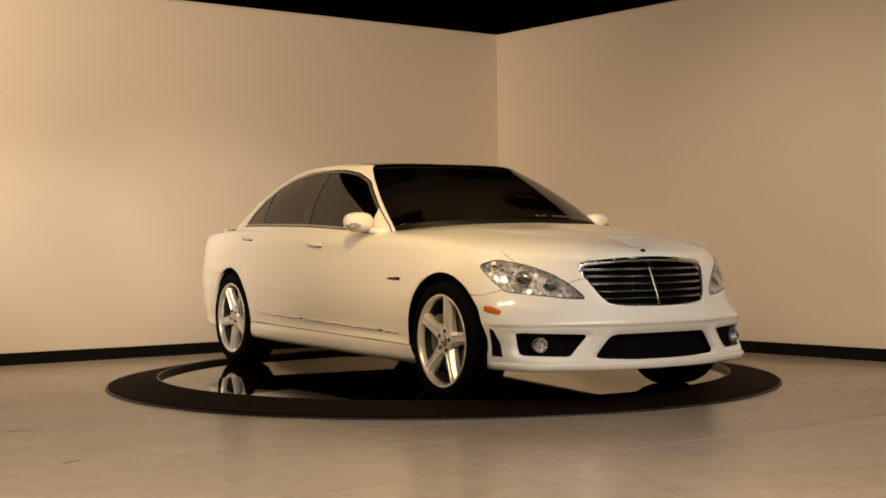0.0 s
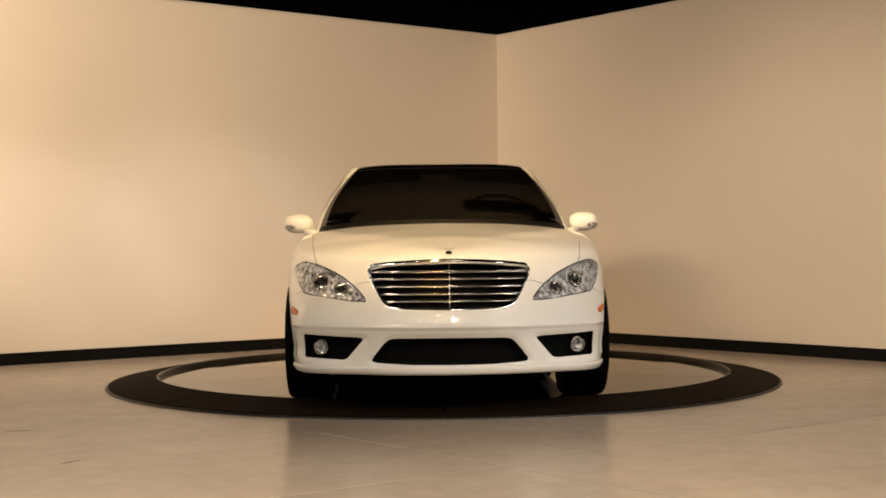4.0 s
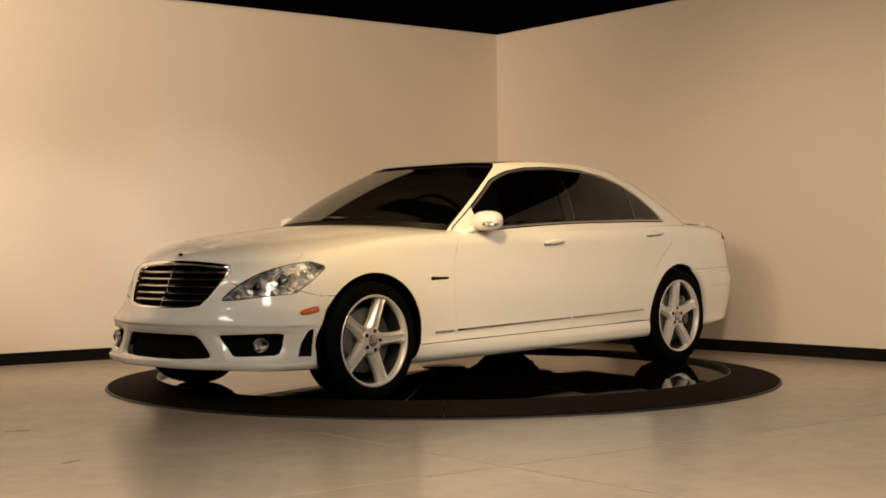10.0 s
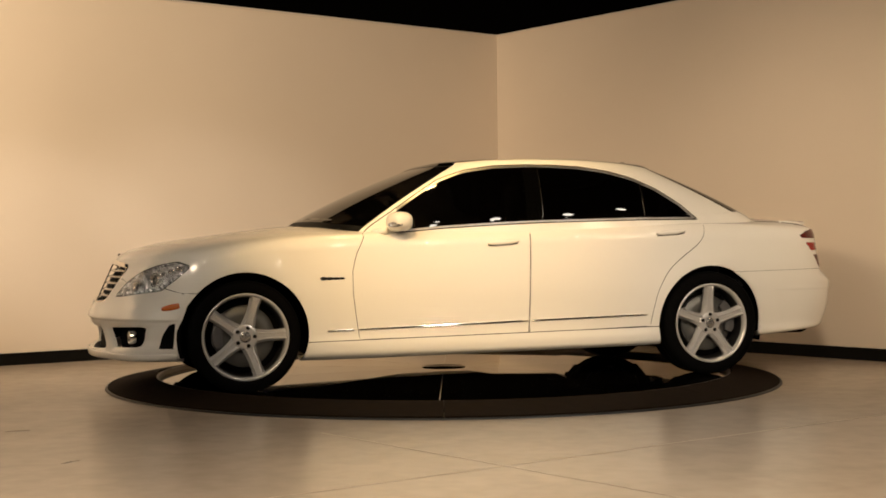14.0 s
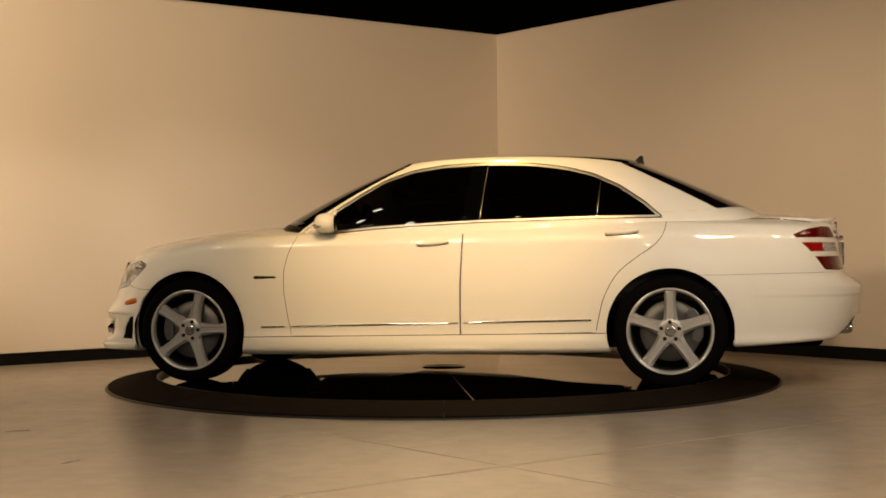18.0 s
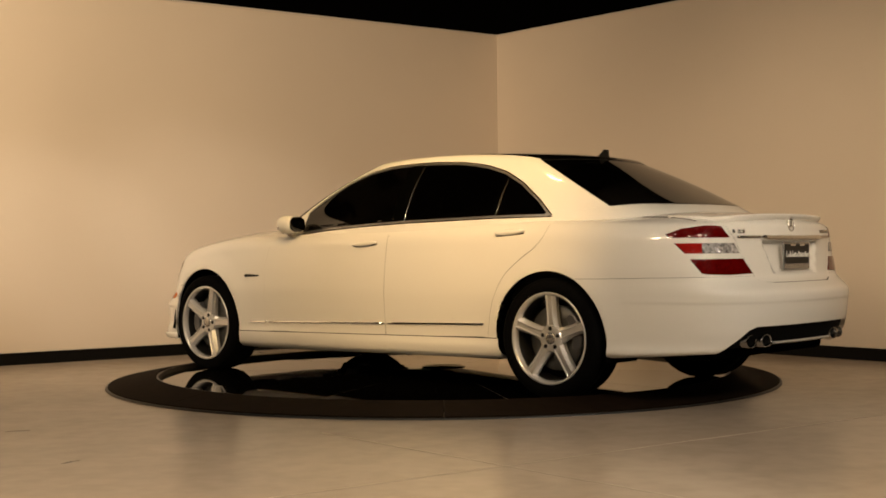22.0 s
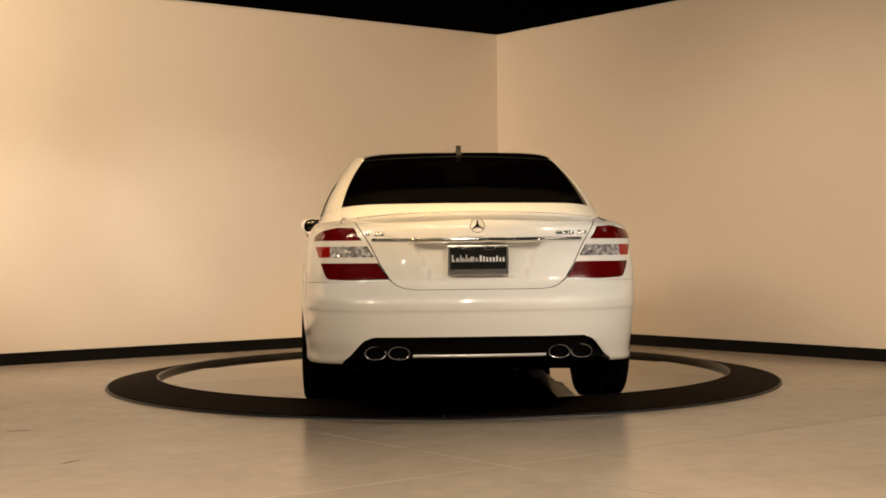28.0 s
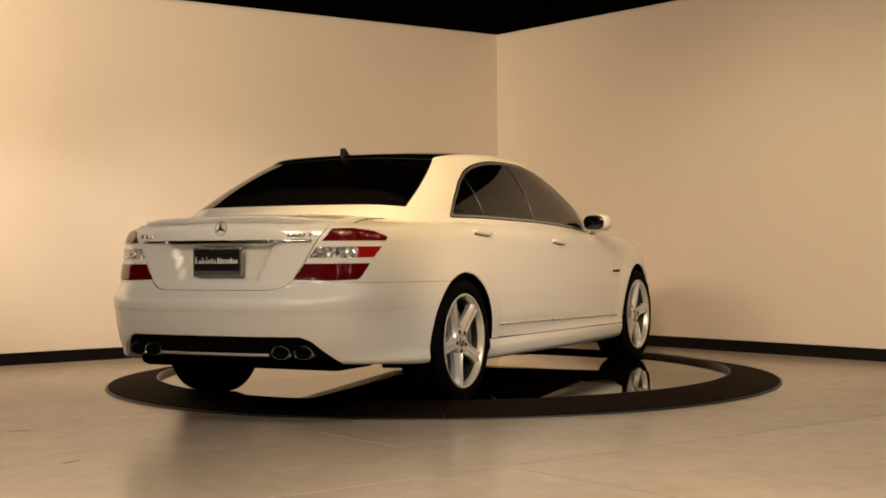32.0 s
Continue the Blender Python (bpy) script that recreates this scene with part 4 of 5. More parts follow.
def on_s(s, z, out=0.0, side=1):
    """The point of the skin at a place along the outline and a height."""
    d = ((FLANK[:, 6] - s) * SC) ** 2 + (FLANK[:, 2] - z) ** 2
    r = fitted(d, [0, 1, 3, 4, 5], 6, 2, s, z)
    n = r[2:] / np.linalg.norm(r[2:])
    return Vector((r[0] + n[0] * out, (r[1] + n[1] * out) * side, z + n[2] * out)), Vector((n[0], n[1] * side, n[2]))


def superellipsoid(at, radii, power=0.75, m=None, segments=28, rings=18):
    """A rounded box-like egg."""
    def bend(v):
        return math.copysign(abs(v) ** power, v)
    verts, faces = [], []
    for i in range(rings + 1):
        t = -math.pi / 2 + math.pi * i / rings
        for k in range(segments):
            p = 2 * math.pi * k / segments
            verts.append((bend(math.cos(t)) * bend(math.cos(p)), bend(math.cos(t)) * bend(math.sin(p)), bend(math.sin(t))))
    for i in range(rings):
        for k in range(segments):
            a, b = i * segments + k, i * segments + (k + 1) % segments
            faces.append((a, b, b + segments, a + segments))
    bm = as_bm(verts, faces)
    bmesh.ops.remove_doubles(bm, verts=bm.verts, dist=1e-5)
    bmesh.ops.transform(bm, matrix=Matrix.Translation(at) @ (m or Matrix()) @ Matrix.Diagonal((*radii, 1)), verts=bm.verts)
    return bm


def band(points, half, thick, ups=None):
    """A slim raised bar along points on the skin: (point, normal) rows, half its height, its thickness."""
    verts, faces = [], []
    n = len(points)
    for i, (p, nr) in enumerate(points):
        d = (points[min(i + 1, n - 1)][0] - points[max(i - 1, 0)][0]).normalized()
        up = nr.cross(d).normalized()
        h = half[i] if isinstance(half, (list, tuple)) else half
        prof = ((-1, -0.004), (-1, 0.5 * thick), (-0.6, thick), (0.6, thick), (1, 0.5 * thick), (1, -0.004))
        verts += [p + up * h * a + nr * b for a, b in prof]
    for i in range(n - 1):
        for k in range(6):
            a, b = i * 6 + k, i * 6 + (k + 1) % 6
            faces.append((a, b, b + 6, a + 6))
    faces += [tuple(range(6)), tuple(range((n - 1) * 6, n * 6))]
    return as_bm(verts, faces)


def ellipsoid(at, radii, m=None, segments=24, rings=16):
    bm = bmesh.new()
    bmesh.ops.create_uvsphere(bm, u_segments=segments, v_segments=rings, radius=1)
    bmesh.ops.transform(bm, matrix=Matrix.Translation(at) @ (m or Matrix()) @ Matrix.Diagonal((*radii, 1)), verts=bm.verts)
    for f in bm.faces:
        f.smooth = True
    return bm


# ---- wheels ----
def rim_spoke(angle):
    verts, faces = [], []
    rows = [(0.040, 0.092, -0.026), (0.070, 0.092, -0.024), (0.092, 0.082, -0.021), (0.12, 0.074, -0.018), (0.16, 0.069, -0.014), (0.21, 0.070, -0.010), (0.236, 0.075, -0.008), (0.252, 0.090, -0.009)]
    for r, w, h in rows:
        for a, b in ((-0.5, -0.045), (-0.5, -0.018), (-0.44, -0.012), (-0.30, 0.005), (-0.22, 0.006), (-0.15, -0.001), (0.15, -0.001), (0.22, 0.006), (0.30, 0.005), (0.44, -0.012), (0.5, -0.018), (0.5, -0.045)):
            x, z = r, a * w
            verts.append((x * math.cos(angle) - z * math.sin(angle), h + b, x * math.sin(angle) + z * math.cos(angle)))
    n = 12
    for i in range(len(rows) - 1):
        for k in range(n - 1):
            a = i * n + k
            faces.append((a, a + 1, a + n + 1, a + n))
        faces.append((i * n, (i + 1) * n, (i + 1) * n + n - 1, i * n + n - 1))
    bm = as_bm(verts, faces, smooth=False)
    return bm


def lathe_part(name, profile, mat, parent, steps=64, label="", closed=False):
    v, f = lathe(profile, steps, "y", closed)
    return part(name, as_bm(v, f), mat, parent, label)


def wheel_at(x, side, spin, radius):
    w = new("wheel")
    w.parent = car
    w["label"] = "five-spoke silver alloy wheel with low-profile tyre"
    k = radius / 0.345
    lathe_part("tyre", [(0.258, -0.02), (0.262, 0.0), (0.275, 0.006), (0.30, 0.010), (0.322 * k, 0.006), (0.337 * k, -0.006), (0.343 * k, -0.022), (0.345 * k, -0.05), (0.345 * k, -0.06), (0.340 * k, -0.062),
                        (0.340 * k, -0.07), (0.345 * k, -0.072), (0.345 * k, -0.115), (0.340 * k, -0.117), (0.340 * k, -0.127), (0.345 * k, -0.129), (0.345 * k, -0.20), (0.337 * k, -0.235), (0.32, -0.25), (0.258, -0.24)], TYRE, w, 96, "low-profile black tyre")
    lathe_part("rim", [(0.264, -0.012), (0.269, 0.002), (0.265, 0.007), (0.256, 0.005), (0.250, -0.004), (0.247, -0.018), (0.245, -0.03)], ALLOY, w, 80, "silver alloy rim")
    lathe_part("rim_barrel", [(0.246, -0.029), (0.243, -0.05), (0.236, -0.09), (0.232, -0.2), (0.245, -0.235)], BARREL, w, 64, "dark grey inner rim barrel")
    for i in range(5):
        part("spoke", rim_spoke(radians(spin + 72 * i)), ALLOY, w)
    v, f = lathe([(0.0, -0.0155), (0.060, -0.0155), (0.074, -0.019), (0.082, -0.030), (0.082, -0.06)], 40, "y")
    part("hub", as_bm(v, f, False), ALLOY, w)
    lathe_part("centre_cap", [(0.0, -0.010), (0.026, -0.010), (0.033, -0.012), (0.036, -0.016)], SATIN, w, 32, "satin chrome centre cap")
    for i in range(5):
        a = radians(spin + 72 * i)
        v, f = lathe([(0.0, -0.0095), (0.006, -0.0095), (0.0065, -0.012), (0.012, -0.012), (0.0125, -0.02)], 16, "y")
        part("wheel_bolt", as_bm([(p[0] + 0.057 * math.cos(a), p[1], p[2] + 0.057 * math.sin(a)) for p in v], f), BLACK, w, "dark recessed wheel bolt")
    lathe_part("brake_disc", [(0.07, -0.085), (0.075, -0.078), (0.188, -0.078), (0.190, -0.082), (0.190, -0.105), (0.07, -0.105)], DISC_STEEL, w, 64, "steel brake disc")
    verts, faces = [], []
    for i in range(9):
        a = radians(-36 + 72 * i / 8) + (0.25 if x > 0 else math.pi - 0.25)
        w2 = 0.024 if i in (0, 8) else 0.033
        for r, h in ((0.168 - w2, -0.092), (0.168 - w2, -0.050), (0.168 - w2 * 0.7, -0.044), (0.168 + w2 * 0.7, -0.044), (0.168 + w2, -0.050), (0.168 + w2, -0.092)):
            verts.append((r * math.cos(a), h, r * math.sin(a)))
    for i in range(8):
        for k in range(6):
            a, b = i * 6 + k, i * 6 + (k + 1) % 6
            faces.append((a, b, b + 6, a + 6))
    faces += [tuple(range(6)), tuple(range(48, 54))]
    cal = as_bm(verts, faces, False)
    part("brake_caliper", cal, CALIPER, w, "silver brake caliper")
    lathe_part("wheel_well", [(0.0, -0.24), (0.231, -0.24), (0.231, -0.12), (0.10, -0.12)], BLACK, w, 40, "dark inside of the wheel")
    w.matrix_basis = Matrix.Translation((x, 0.916 * side, radius)) @ (Matrix() if side > 0 else Matrix.Rotation(math.pi, 4, "Z"))
    return w


wheel_at(HUB_F, 1, 180 - 2, 0.345)
wheel_at(HUB_R, 1, 90, 0.350)
wheel_at(HUB_F, -1, 100, 0.345)
wheel_at(HUB_R, -1, 62, 0.350)

# ---- wheel houses and underbody ----
for hx in (HUB_F, HUB_R):
    for side in (1, -1):
        verts, faces = [], []
        steps = 28
        for i in range(steps + 1):
            a = radians(-18 + 216 * i / steps)
            c, s = math.cos(a), math.sin(a)
            verts += [(hx + (ARCH - 0.001) * c, 0.897 * side if abs(c) < 0.9 else 0.885 * side, HUB_Z + (ARCH - 0.001) * s), (hx + (ARCH + 0.02) * c, 0.87 * side, HUB_Z + (ARCH + 0.02) * s), (hx + (ARCH + 0.02) * c, 0.60 * side, HUB_Z + (ARCH + 0.02) * s), (hx, 0.60 * side, HUB_Z)]
        for i in range(steps):
            for k in range(3):
                a = i * 4 + k
                faces.append((a, a + 1, a + 5, a + 4))
        part("arch_liner", as_bm(verts, faces), UNDER, car, "black wheel arch liner")
under = bmesh.new()
box(under, (2.34, 1.70, 0.12), (0.0, 0, 0.262), 0.03)
box(under, (1.05, 1.04, 0.10), (1.68, 0, 0.292), 0.03)
box(under, (1.20, 1.14, 0.12), (-1.76, 0, 0.315), 0.03)
for hx in (HUB_F, HUB_R):
    box(under, (0.12, 1.36, 0.09), (hx, 0, 0.32), 0.02)
box(under, (0.42, 1.30, 0.14), (-2.30, 0, 0.315), 0.04)
part("underbody", under, UNDER, car, "black underbody panels and axles")

# ---- cabin ----
cab = bmesh.new()
box(cab, (2.9, 1.62, 0.06), (-0.45, 0, 0.56), 0.02)
box(cab, (0.10, 1.62, 0.42), (0.98, 0, 0.76), 0.02)
box(cab, (0.10, 1.56, 0.42), (-1.92, 0, 0.80), 0.02)
for side in (1, -1):
    box(cab, (2.6, 0.06, 0.40), (-0.40, 0.80 * side, 0.77), 0.02)
box(cab, (0.62, 1.2, 0.03), (-1.62, 0, 1.02), 0.01)
part("cabin_tub", cab, CABIN, car, "black cabin floor, door cards and parcel shelf")
dash = bmesh.new()
box(dash, (0.46, 1.52, 0.26), (0.78, 0, 0.88), 0.06)
box(dash, (0.26, 0.46, 0.09), (0.66, 0.37, 1.015), 0.03)
part("dashboard", dash, CABIN, car, "black dashboard")
ring_pts = [(0.43 + 0.03 * math.sin(2 * math.pi * i / 28), 0.37 + 0.175 * math.cos(2 * math.pi * i / 28), 0.925 + 0.165 * math.sin(2 * math.pi * i / 28)) for i in range(28)]
sw = part("steering_wheel", tube(ring_pts, 0.017, 10, True), CABIN, car, "black leather steering wheel")
part("wheel_boss", box(bmesh.new(), (0.05, 0.15, 0.13), (0.44, 0.37, 0.925), 0.02), CABIN, sw)


def seat_at(x, y, width):
    b = bmesh.new()
    box(b, (0.52, width, 0.16), (x + 0.12, y, 0.66), 0.05, segments=3)
    box(b, (0.16, width * 0.96, 0.62), (x - 0.20, y, 0.98), 0.06, Matrix.Rotation(radians(-14), 4, "Y"), 3)
    st = part("seat", b, CABIN, car, "black leather seat")
    hd = bmesh.new()
    box(hd, (0.10, 0.27, 0.17), (x - 0.30, y, 1.275), 0.045, Matrix.Rotation(radians(-8), 4, "Y"), 3)
    part("headrest", hd, CABIN, st)


for y in (0.37, -0.37):
    seat_at(0.0, y, 0.52)
    seat_at(-1.15, y * 1.0, 0.60)
part("rear_view_mirror", box(bmesh.new(), (0.03, 0.24, 0.065), (0.26, 0, 1.345), 0.012), BLACK, car, "black rear-view mirror")
lining = emit("headliner", green, gpick("roof_glass", "roof_rail"), HEADLINER, car, push=0.035, rim=0, label="dark grey headliner")
for q in lining.data.vertices:
    q.co.z = min(q.co.z, 1.438)

# ---- grille ----
grille = new("grille")
grille.parent = car
grille["label"] = "black radiator grille with chrome frame and slats"
GX = 0.028


def nose_x(y, z):
    """The bowed face of the grille, a little proud of the bumper."""
    return 2.392 - 0.30 * y * y - 0.5 * y ** 4 - (z - 0.60) * 0.45


half = [p for p in GRILLE if p[0] >= 0.0]
loop = [(-y, z) for y, z in half[:0:-1] if y > 0] + half
full = half + [(-y, z) for y, z in half[::-1] if y > 0]
dense = []
for (a, b), (c, d) in zip(full, full[1:] + full[:1]):
    for k in range(4):
        dense.append((a + (c - a) * k / 4, b + (d - b) * k / 4))
dense = [(0.25 * dense[i - 1][0] + 0.5 * dense[i][0] + 0.25 * dense[(i + 1) % len(dense)][0], 0.25 * dense[i - 1][1] + 0.5 * dense[i][1] + 0.25 * dense[(i + 1) % len(dense)][1]) for i in range(len(dense))]
part("grille_frame", tube([(nose_x(y, z) + 0.004, y, z) for y, z in dense], [0.016 if z > 0.775 else 0.010 for y, z in dense], 10, True), CHROME, grille, "satin chrome grille frame")
verts = [(nose_x(y, z) - 0.035, y, z) for y, z in dense]
part("grille_mesh", as_bm(verts, [tuple(range(len(verts)))], False), MESH_BLACK, grille, "black grille mesh")


def grille_half(z):
    ys = [y for y, _ in half]
    zs = [q for _, q in half]
    best = 0
    for (a, b), (c, d) in zip(half, half[1:]):
        if (b - z) * (d - z) <= 0 and b != d:
            best = max(best, a + (c - a) * (z - b) / (d - b))
    return best


SLAT = plain("dark_chrome_slat", (0.42, 0.41, 0.40), 0.16, metal=1.0, grain=0.05)
for z in (0.750, 0.712, 0.672, 0.632, 0.594):
    wdt = grille_half(z) - 0.004
    pts = [(nose_x(wdt * k / 10, z) - 0.002, wdt * k / 10, z) for k in range(-10, 11)]
    verts, faces = [], []
    for x, y, zz in pts:
        verts += [(x - 0.028, y, zz - 0.003), (x + 0.002, y, zz - 0.0065), (x + 0.004, y, zz), (x - 0.002, y, zz + 0.006), (x - 0.028, y, zz + 0.010)]
    for i in range(len(pts) - 1):
        for k in range(5):
            a, b = i * 5 + k, i * 5 + (k + 1) % 5
            faces.append((a, b, b + 5, a + 5))
    part("grille_slat", as_bm(verts, faces), SLAT, grille)
part("grille_bar", tube([(nose_x(0, z) + 0.004, 0, z) for z in np.linspace(0.55, 0.80, 8)], 0.004, 8), SLAT, grille, "chrome centre bar")

hood_star = new("hood_emblem")
hood_star.parent = car
hood_star["label"] = "small round chrome emblem on the hood"
v, f = lathe([(0.0, 0.0), (0.020, 0.0), (0.024, 0.003), (0.027, 0.010), (0.030, 0.004), (0.031, -0.004)], 28)
m = Matrix.Translation((2.270, 0, 0.852)) @ Matrix.Rotation(radians(38), 4, "Y") @ Matrix.Diagonal((0.35, 0.6, 0.6, 1))
bm = as_bm(v, f)
bmesh.ops.transform(bm, matrix=m, verts=bm.verts)
part("emblem_disc", bm, BLACK, hood_star)

# ---- lamps ----
for side in (1, -1):
    hl = emit("headlight", lower, pick("headlight"), LAMP_GLASS, car, side, push=-0.001, rim=0.004, label="clear headlight cover")
    hl.visible_shadow = False
    emit("reflector", lower, pick("headlight"), FACETS, hl, side, push=0.065, rim=-0.062, label="faceted silver reflector")
    for yy, zz, rr in ((0.60, 0.668, 0.042), (0.72, 0.708, 0.047)):
        p, nrm = on_end(yy * side, zz, -0.050)
        v, f = lathe([(0.0, 0.016), (rr * 0.3, 0.012), (rr * 0.46, 0.0), (rr * 0.48, -0.006)], 28)
        rot = Vector((0.93, 0.3 * side, 0.15)).to_track_quat("Z", "Y").to_matrix().to_4x4()
        bm = as_bm(v, f)
        bmesh.ops.transform(bm, matrix=Matrix.Translation(p) @ rot, verts=bm.verts)
        part("projector_lens", bm, ROOF_GLASS, hl, "dark glass projector lens")
        v, f = lathe([(rr * 0.46, -0.004), (rr * 0.54, 0.006), (rr * 0.60, -0.004), (rr * 0.80, 0.004), (rr * 0.88, 0.014), (rr, 0.010), (rr * 1.08, -0.01), (rr * 1.1, -0.03)], 28)
        bm = as_bm(v, f)
        bmesh.ops.transform(bm, matrix=Matrix.Translation(p) @ rot, verts=bm.verts)
        part("lens_ring", bm, CHROME, hl, "chrome lens ring")
    for k, (xx, zz) in enumerate(((2.02, 0.755), (1.975, 0.775), (2.07, 0.735))):
        p, nrm = on_flank(xx, zz, -0.035, side)
        part("indicator_bulb", ellipsoid(p, (0.030, 0.014, 0.020)), CHROME, hl, "chrome side reflector")
    # tail lamps: red, clear and red bands
    tl = emit("tail_light", lower, pick("tail_4"), RED_LENS, car, side, push=-0.003, rim=0.02, label="red tail light lens")
    emit("outer_lens", lower, pick("tail_5"), BRIGHT_RED, tl, side, push=-0.002, rim=0.02, label="red outer lens")
    emit("upper_lens", lower, pick("tail_0"), RED_LENS, tl, side, push=-0.003, rim=0.02, label="red upper lens")
    emit("clear_lens", lower, pick("tail_2"), CLEAR_LENS, tl, side, push=-0.002, rim=0.02, label="clear reversing and indicator lens")
    # fog lamp
    p, nrm = on_end(0.700 * side, 0.350, -0.012)
    rot = Vector((1.0, 0.12 * side, 0.0)).to_track_quat("Z", "Y").to_matrix().to_4x4()
    fog = new("fog_lamp")
    fog.parent = car
    fog["label"] = "round chrome fog lamp in the bumper"
    for nm, prof, mat in (("lamp_ring", [(0.030, 0.004), (0.034, 0.010), (0.040, 0.006), (0.042, -0.03)], CHROME), ("lamp_bowl", [(0.0, -0.022), (0.016, -0.016), (0.031, 0.002)], FACETS), ("lamp_lens", [(0.0, 0.010), (0.018, 0.007), (0.030, 0.0)], LAMP_GLASS)):
        v, f = lathe(prof, 28)
        bm = as_bm(v, f)
        bmesh.ops.transform(bm, matrix=Matrix.Translation(p) @ rot, verts=bm.verts)
        o = part(nm, bm, mat, fog)
        if nm == "lamp_lens":
            o.visible_shadow = False
    # amber side marker
    pts = [on_flank(2.075 - 0.10 * k / 8, 0.522 + 0.022 * k / 8, 0.001, side) for k in range(9)]
    part("side_marker", band(pts, [0.010, 0.014, 0.016, 0.017, 0.018, 0.018, 0.018, 0.017, 0.014], 0.006), AMBER, car, "amber side marker")
    # door handles, with the shade below each painted as a dark strip
    for hx, hz in ((-0.088, 0.908), (-1.290, 0.962)):
        pts = [on_flank(hx + 0.105 - 0.21 * k / 10, hz - 0.008 + 0.014 * k / 10, 0.008, side) for k in range(11)]
        hd = part("door_handle", band(pts, [0.006, 0.011, 0.014, 0.016, 0.016, 0.016, 0.016, 0.016, 0.014, 0.011, 0.006], 0.016), PAINT, car, "white door handle")
        # no hollow here: a thin near-black strip serves as the handle's shade
        pts = [on_flank(hx + 0.105 - 0.21 * k / 10, hz - 0.020 + 0.014 * k / 10, 0.002, side) for k in range(11)]
        part("handle_shade", band(pts, [0.001, 0.003, 0.004, 0.004, 0.004, 0.004, 0.004, 0.004, 0.004, 0.003, 0.001], 0.002), GAP, hd, "dark strip painting the shade under the handle")
    # chrome strips low on the doors
    for xa, xb in ((1.075, 0.905), (0.872, -0.252), (-0.285, -1.10)):
        pts = [on_flank(xa + (xb - xa) * k / 16, 0.367 + 0.0235 * (1.06 - (xa + (xb - xa) * k / 16)), 0.001, side) for k in range(17)]
        part("trim_strip", band(pts, 0.0065, 0.006), CHROME, car, "slim chrome door strip")
    # fender badge: dark bars
    pts = [on_flank(1.120 - 0.155 * k / 8, 0.694, 0.001, side) for k in range(9)]
    bd = part("fender_badge", band(pts, [0.004, 0.012, 0.007, 0.010, 0.006, 0.008, 0.006, 0.007, 0.004], 0.004), BLACK, car, "small dark badge")
    # door mirror
    mir = part("mirror_housing", superellipsoid((0.612, 0.942 * side, 1.045), (0.076, 0.096, 0.063), 0.8, Matrix.Rotation(radians(10 * side), 4, "Z")), PAINT, car, "white door mirror housing")
    # mirror face in black glass, standing in for the dark room it reflects
    part("mirror_glass", superellipsoid((0.550, 0.931 * side, 1.046), (0.013, 0.081, 0.052), 0.75, Matrix.Rotation(radians(10 * side), 4, "Z")), ROOF_GLASS, mir, "mirror glass coloured black as its dark reflection, with surround")
    stalk = tube([(0.76, 0.800 * side, 0.972), (0.72, 0.84 * side, 0.978), (0.68, 0.89 * side, 0.992)], [0.030, 0.024, 0.022], 12)
    part("mirror_foot", stalk, PAINT, mir)
    pts = [(Vector((0.612 + 0.079 * math.cos(a), (0.940 + 0.093 * math.sin(a)) * side, 1.024)), Vector((math.cos(a), math.sin(a) * side, -0.12)).normalized()) for a in np.linspace(0.25, 1.5, 9)]
    part("indicator_strip", band(pts, [0.006, 0.012, 0.014, 0.015, 0.015, 0.014, 0.013, 0.010, 0.005], 0.004), CLEAR_LENS, mir, "clear mirror indicator")

# white lip under the front bumper
last = s_of(0.26, x=1.99)
pts = [on_s(last * (1 - k / 24), 0.232, 0.002, -1) for k in range(24)] + [on_s(last * k / 24, 0.232, 0.002, 1) for k in range(25)]
part("front_lip", band(pts, [0.022] * 49, 0.014), PAINT, car, "white lip along the front bumper")

# ---- tail ----
plate = new("plate_holder")
plate.parent = car
plate["label"] = "black dealer plate in a silver frame"
PX = -2.664
part("plate_frame", box(bmesh.new(), (0.014, 0.308, 0.152), (PX, 0, 0.814), 0.005), SATIN, plate, "silver plate frame")
part("plate_board", box(bmesh.new(), (0.010, 0.286, 0.112), (PX - 0.005, 0, 0.825), 0.003), PLATE_BLACK, plate, "black dealer plate")
for yy in (0.10, -0.10):
    part("plate_screw", box(bmesh.new(), (0.004, 0.060, 0.010), (PX - 0.0105, yy * 0.55, 0.8745), 0.001), CHROME, plate, "bright upper clip")
STROKES = ((0.130, 0.034, 0.006), (0.120, 0.008, 0.004), (0.108, 0.020, 0.005), (0.099, 0.016, 0.004), (0.089, 0.035, 0.004), (0.079, 0.020, 0.005), (0.070, 0.016, 0.004), (0.060, 0.035, 0.004), (0.051, 0.019, 0.005),
           (0.041, 0.020, 0.004), (0.033, 0.027, 0.004), (0.024, 0.026, 0.004), (0.012, 0.022, 0.004), (0.004, 0.018, 0.004))
for y, h, wd in STROKES + tuple((-0.012 - 0.0165 * k, (0.032, 0.027, 0.022, 0.022, 0.022, 0.030, 0.021, 0.021)[k], 0.0095) for k in range(8)):
    part("print_bar", box(bmesh.new(), (0.003, wd, h), (PX - 0.0110, y, 0.807 + h / 2), 0.0), LETTER, plate, "white print")
pts = [on_end(y, 0.922, 0.004, True) for y in np.linspace(-0.535, 0.535, 31)]
part("trunk_strip", band(pts, 0.007, 0.006), SLAT, car, "dark chrome strip across the trunk lid")
pts = [on_end(y, 0.918, 0.004, True) for y in np.linspace(-0.345, 0.345, 25)]
part("trunk_handle", band(pts, [0.006] + [0.015] * 23 + [0.006], 0.026), CHROME, car, "chrome handle bar above the plate")
star = new("trunk_emblem")
star.parent = car
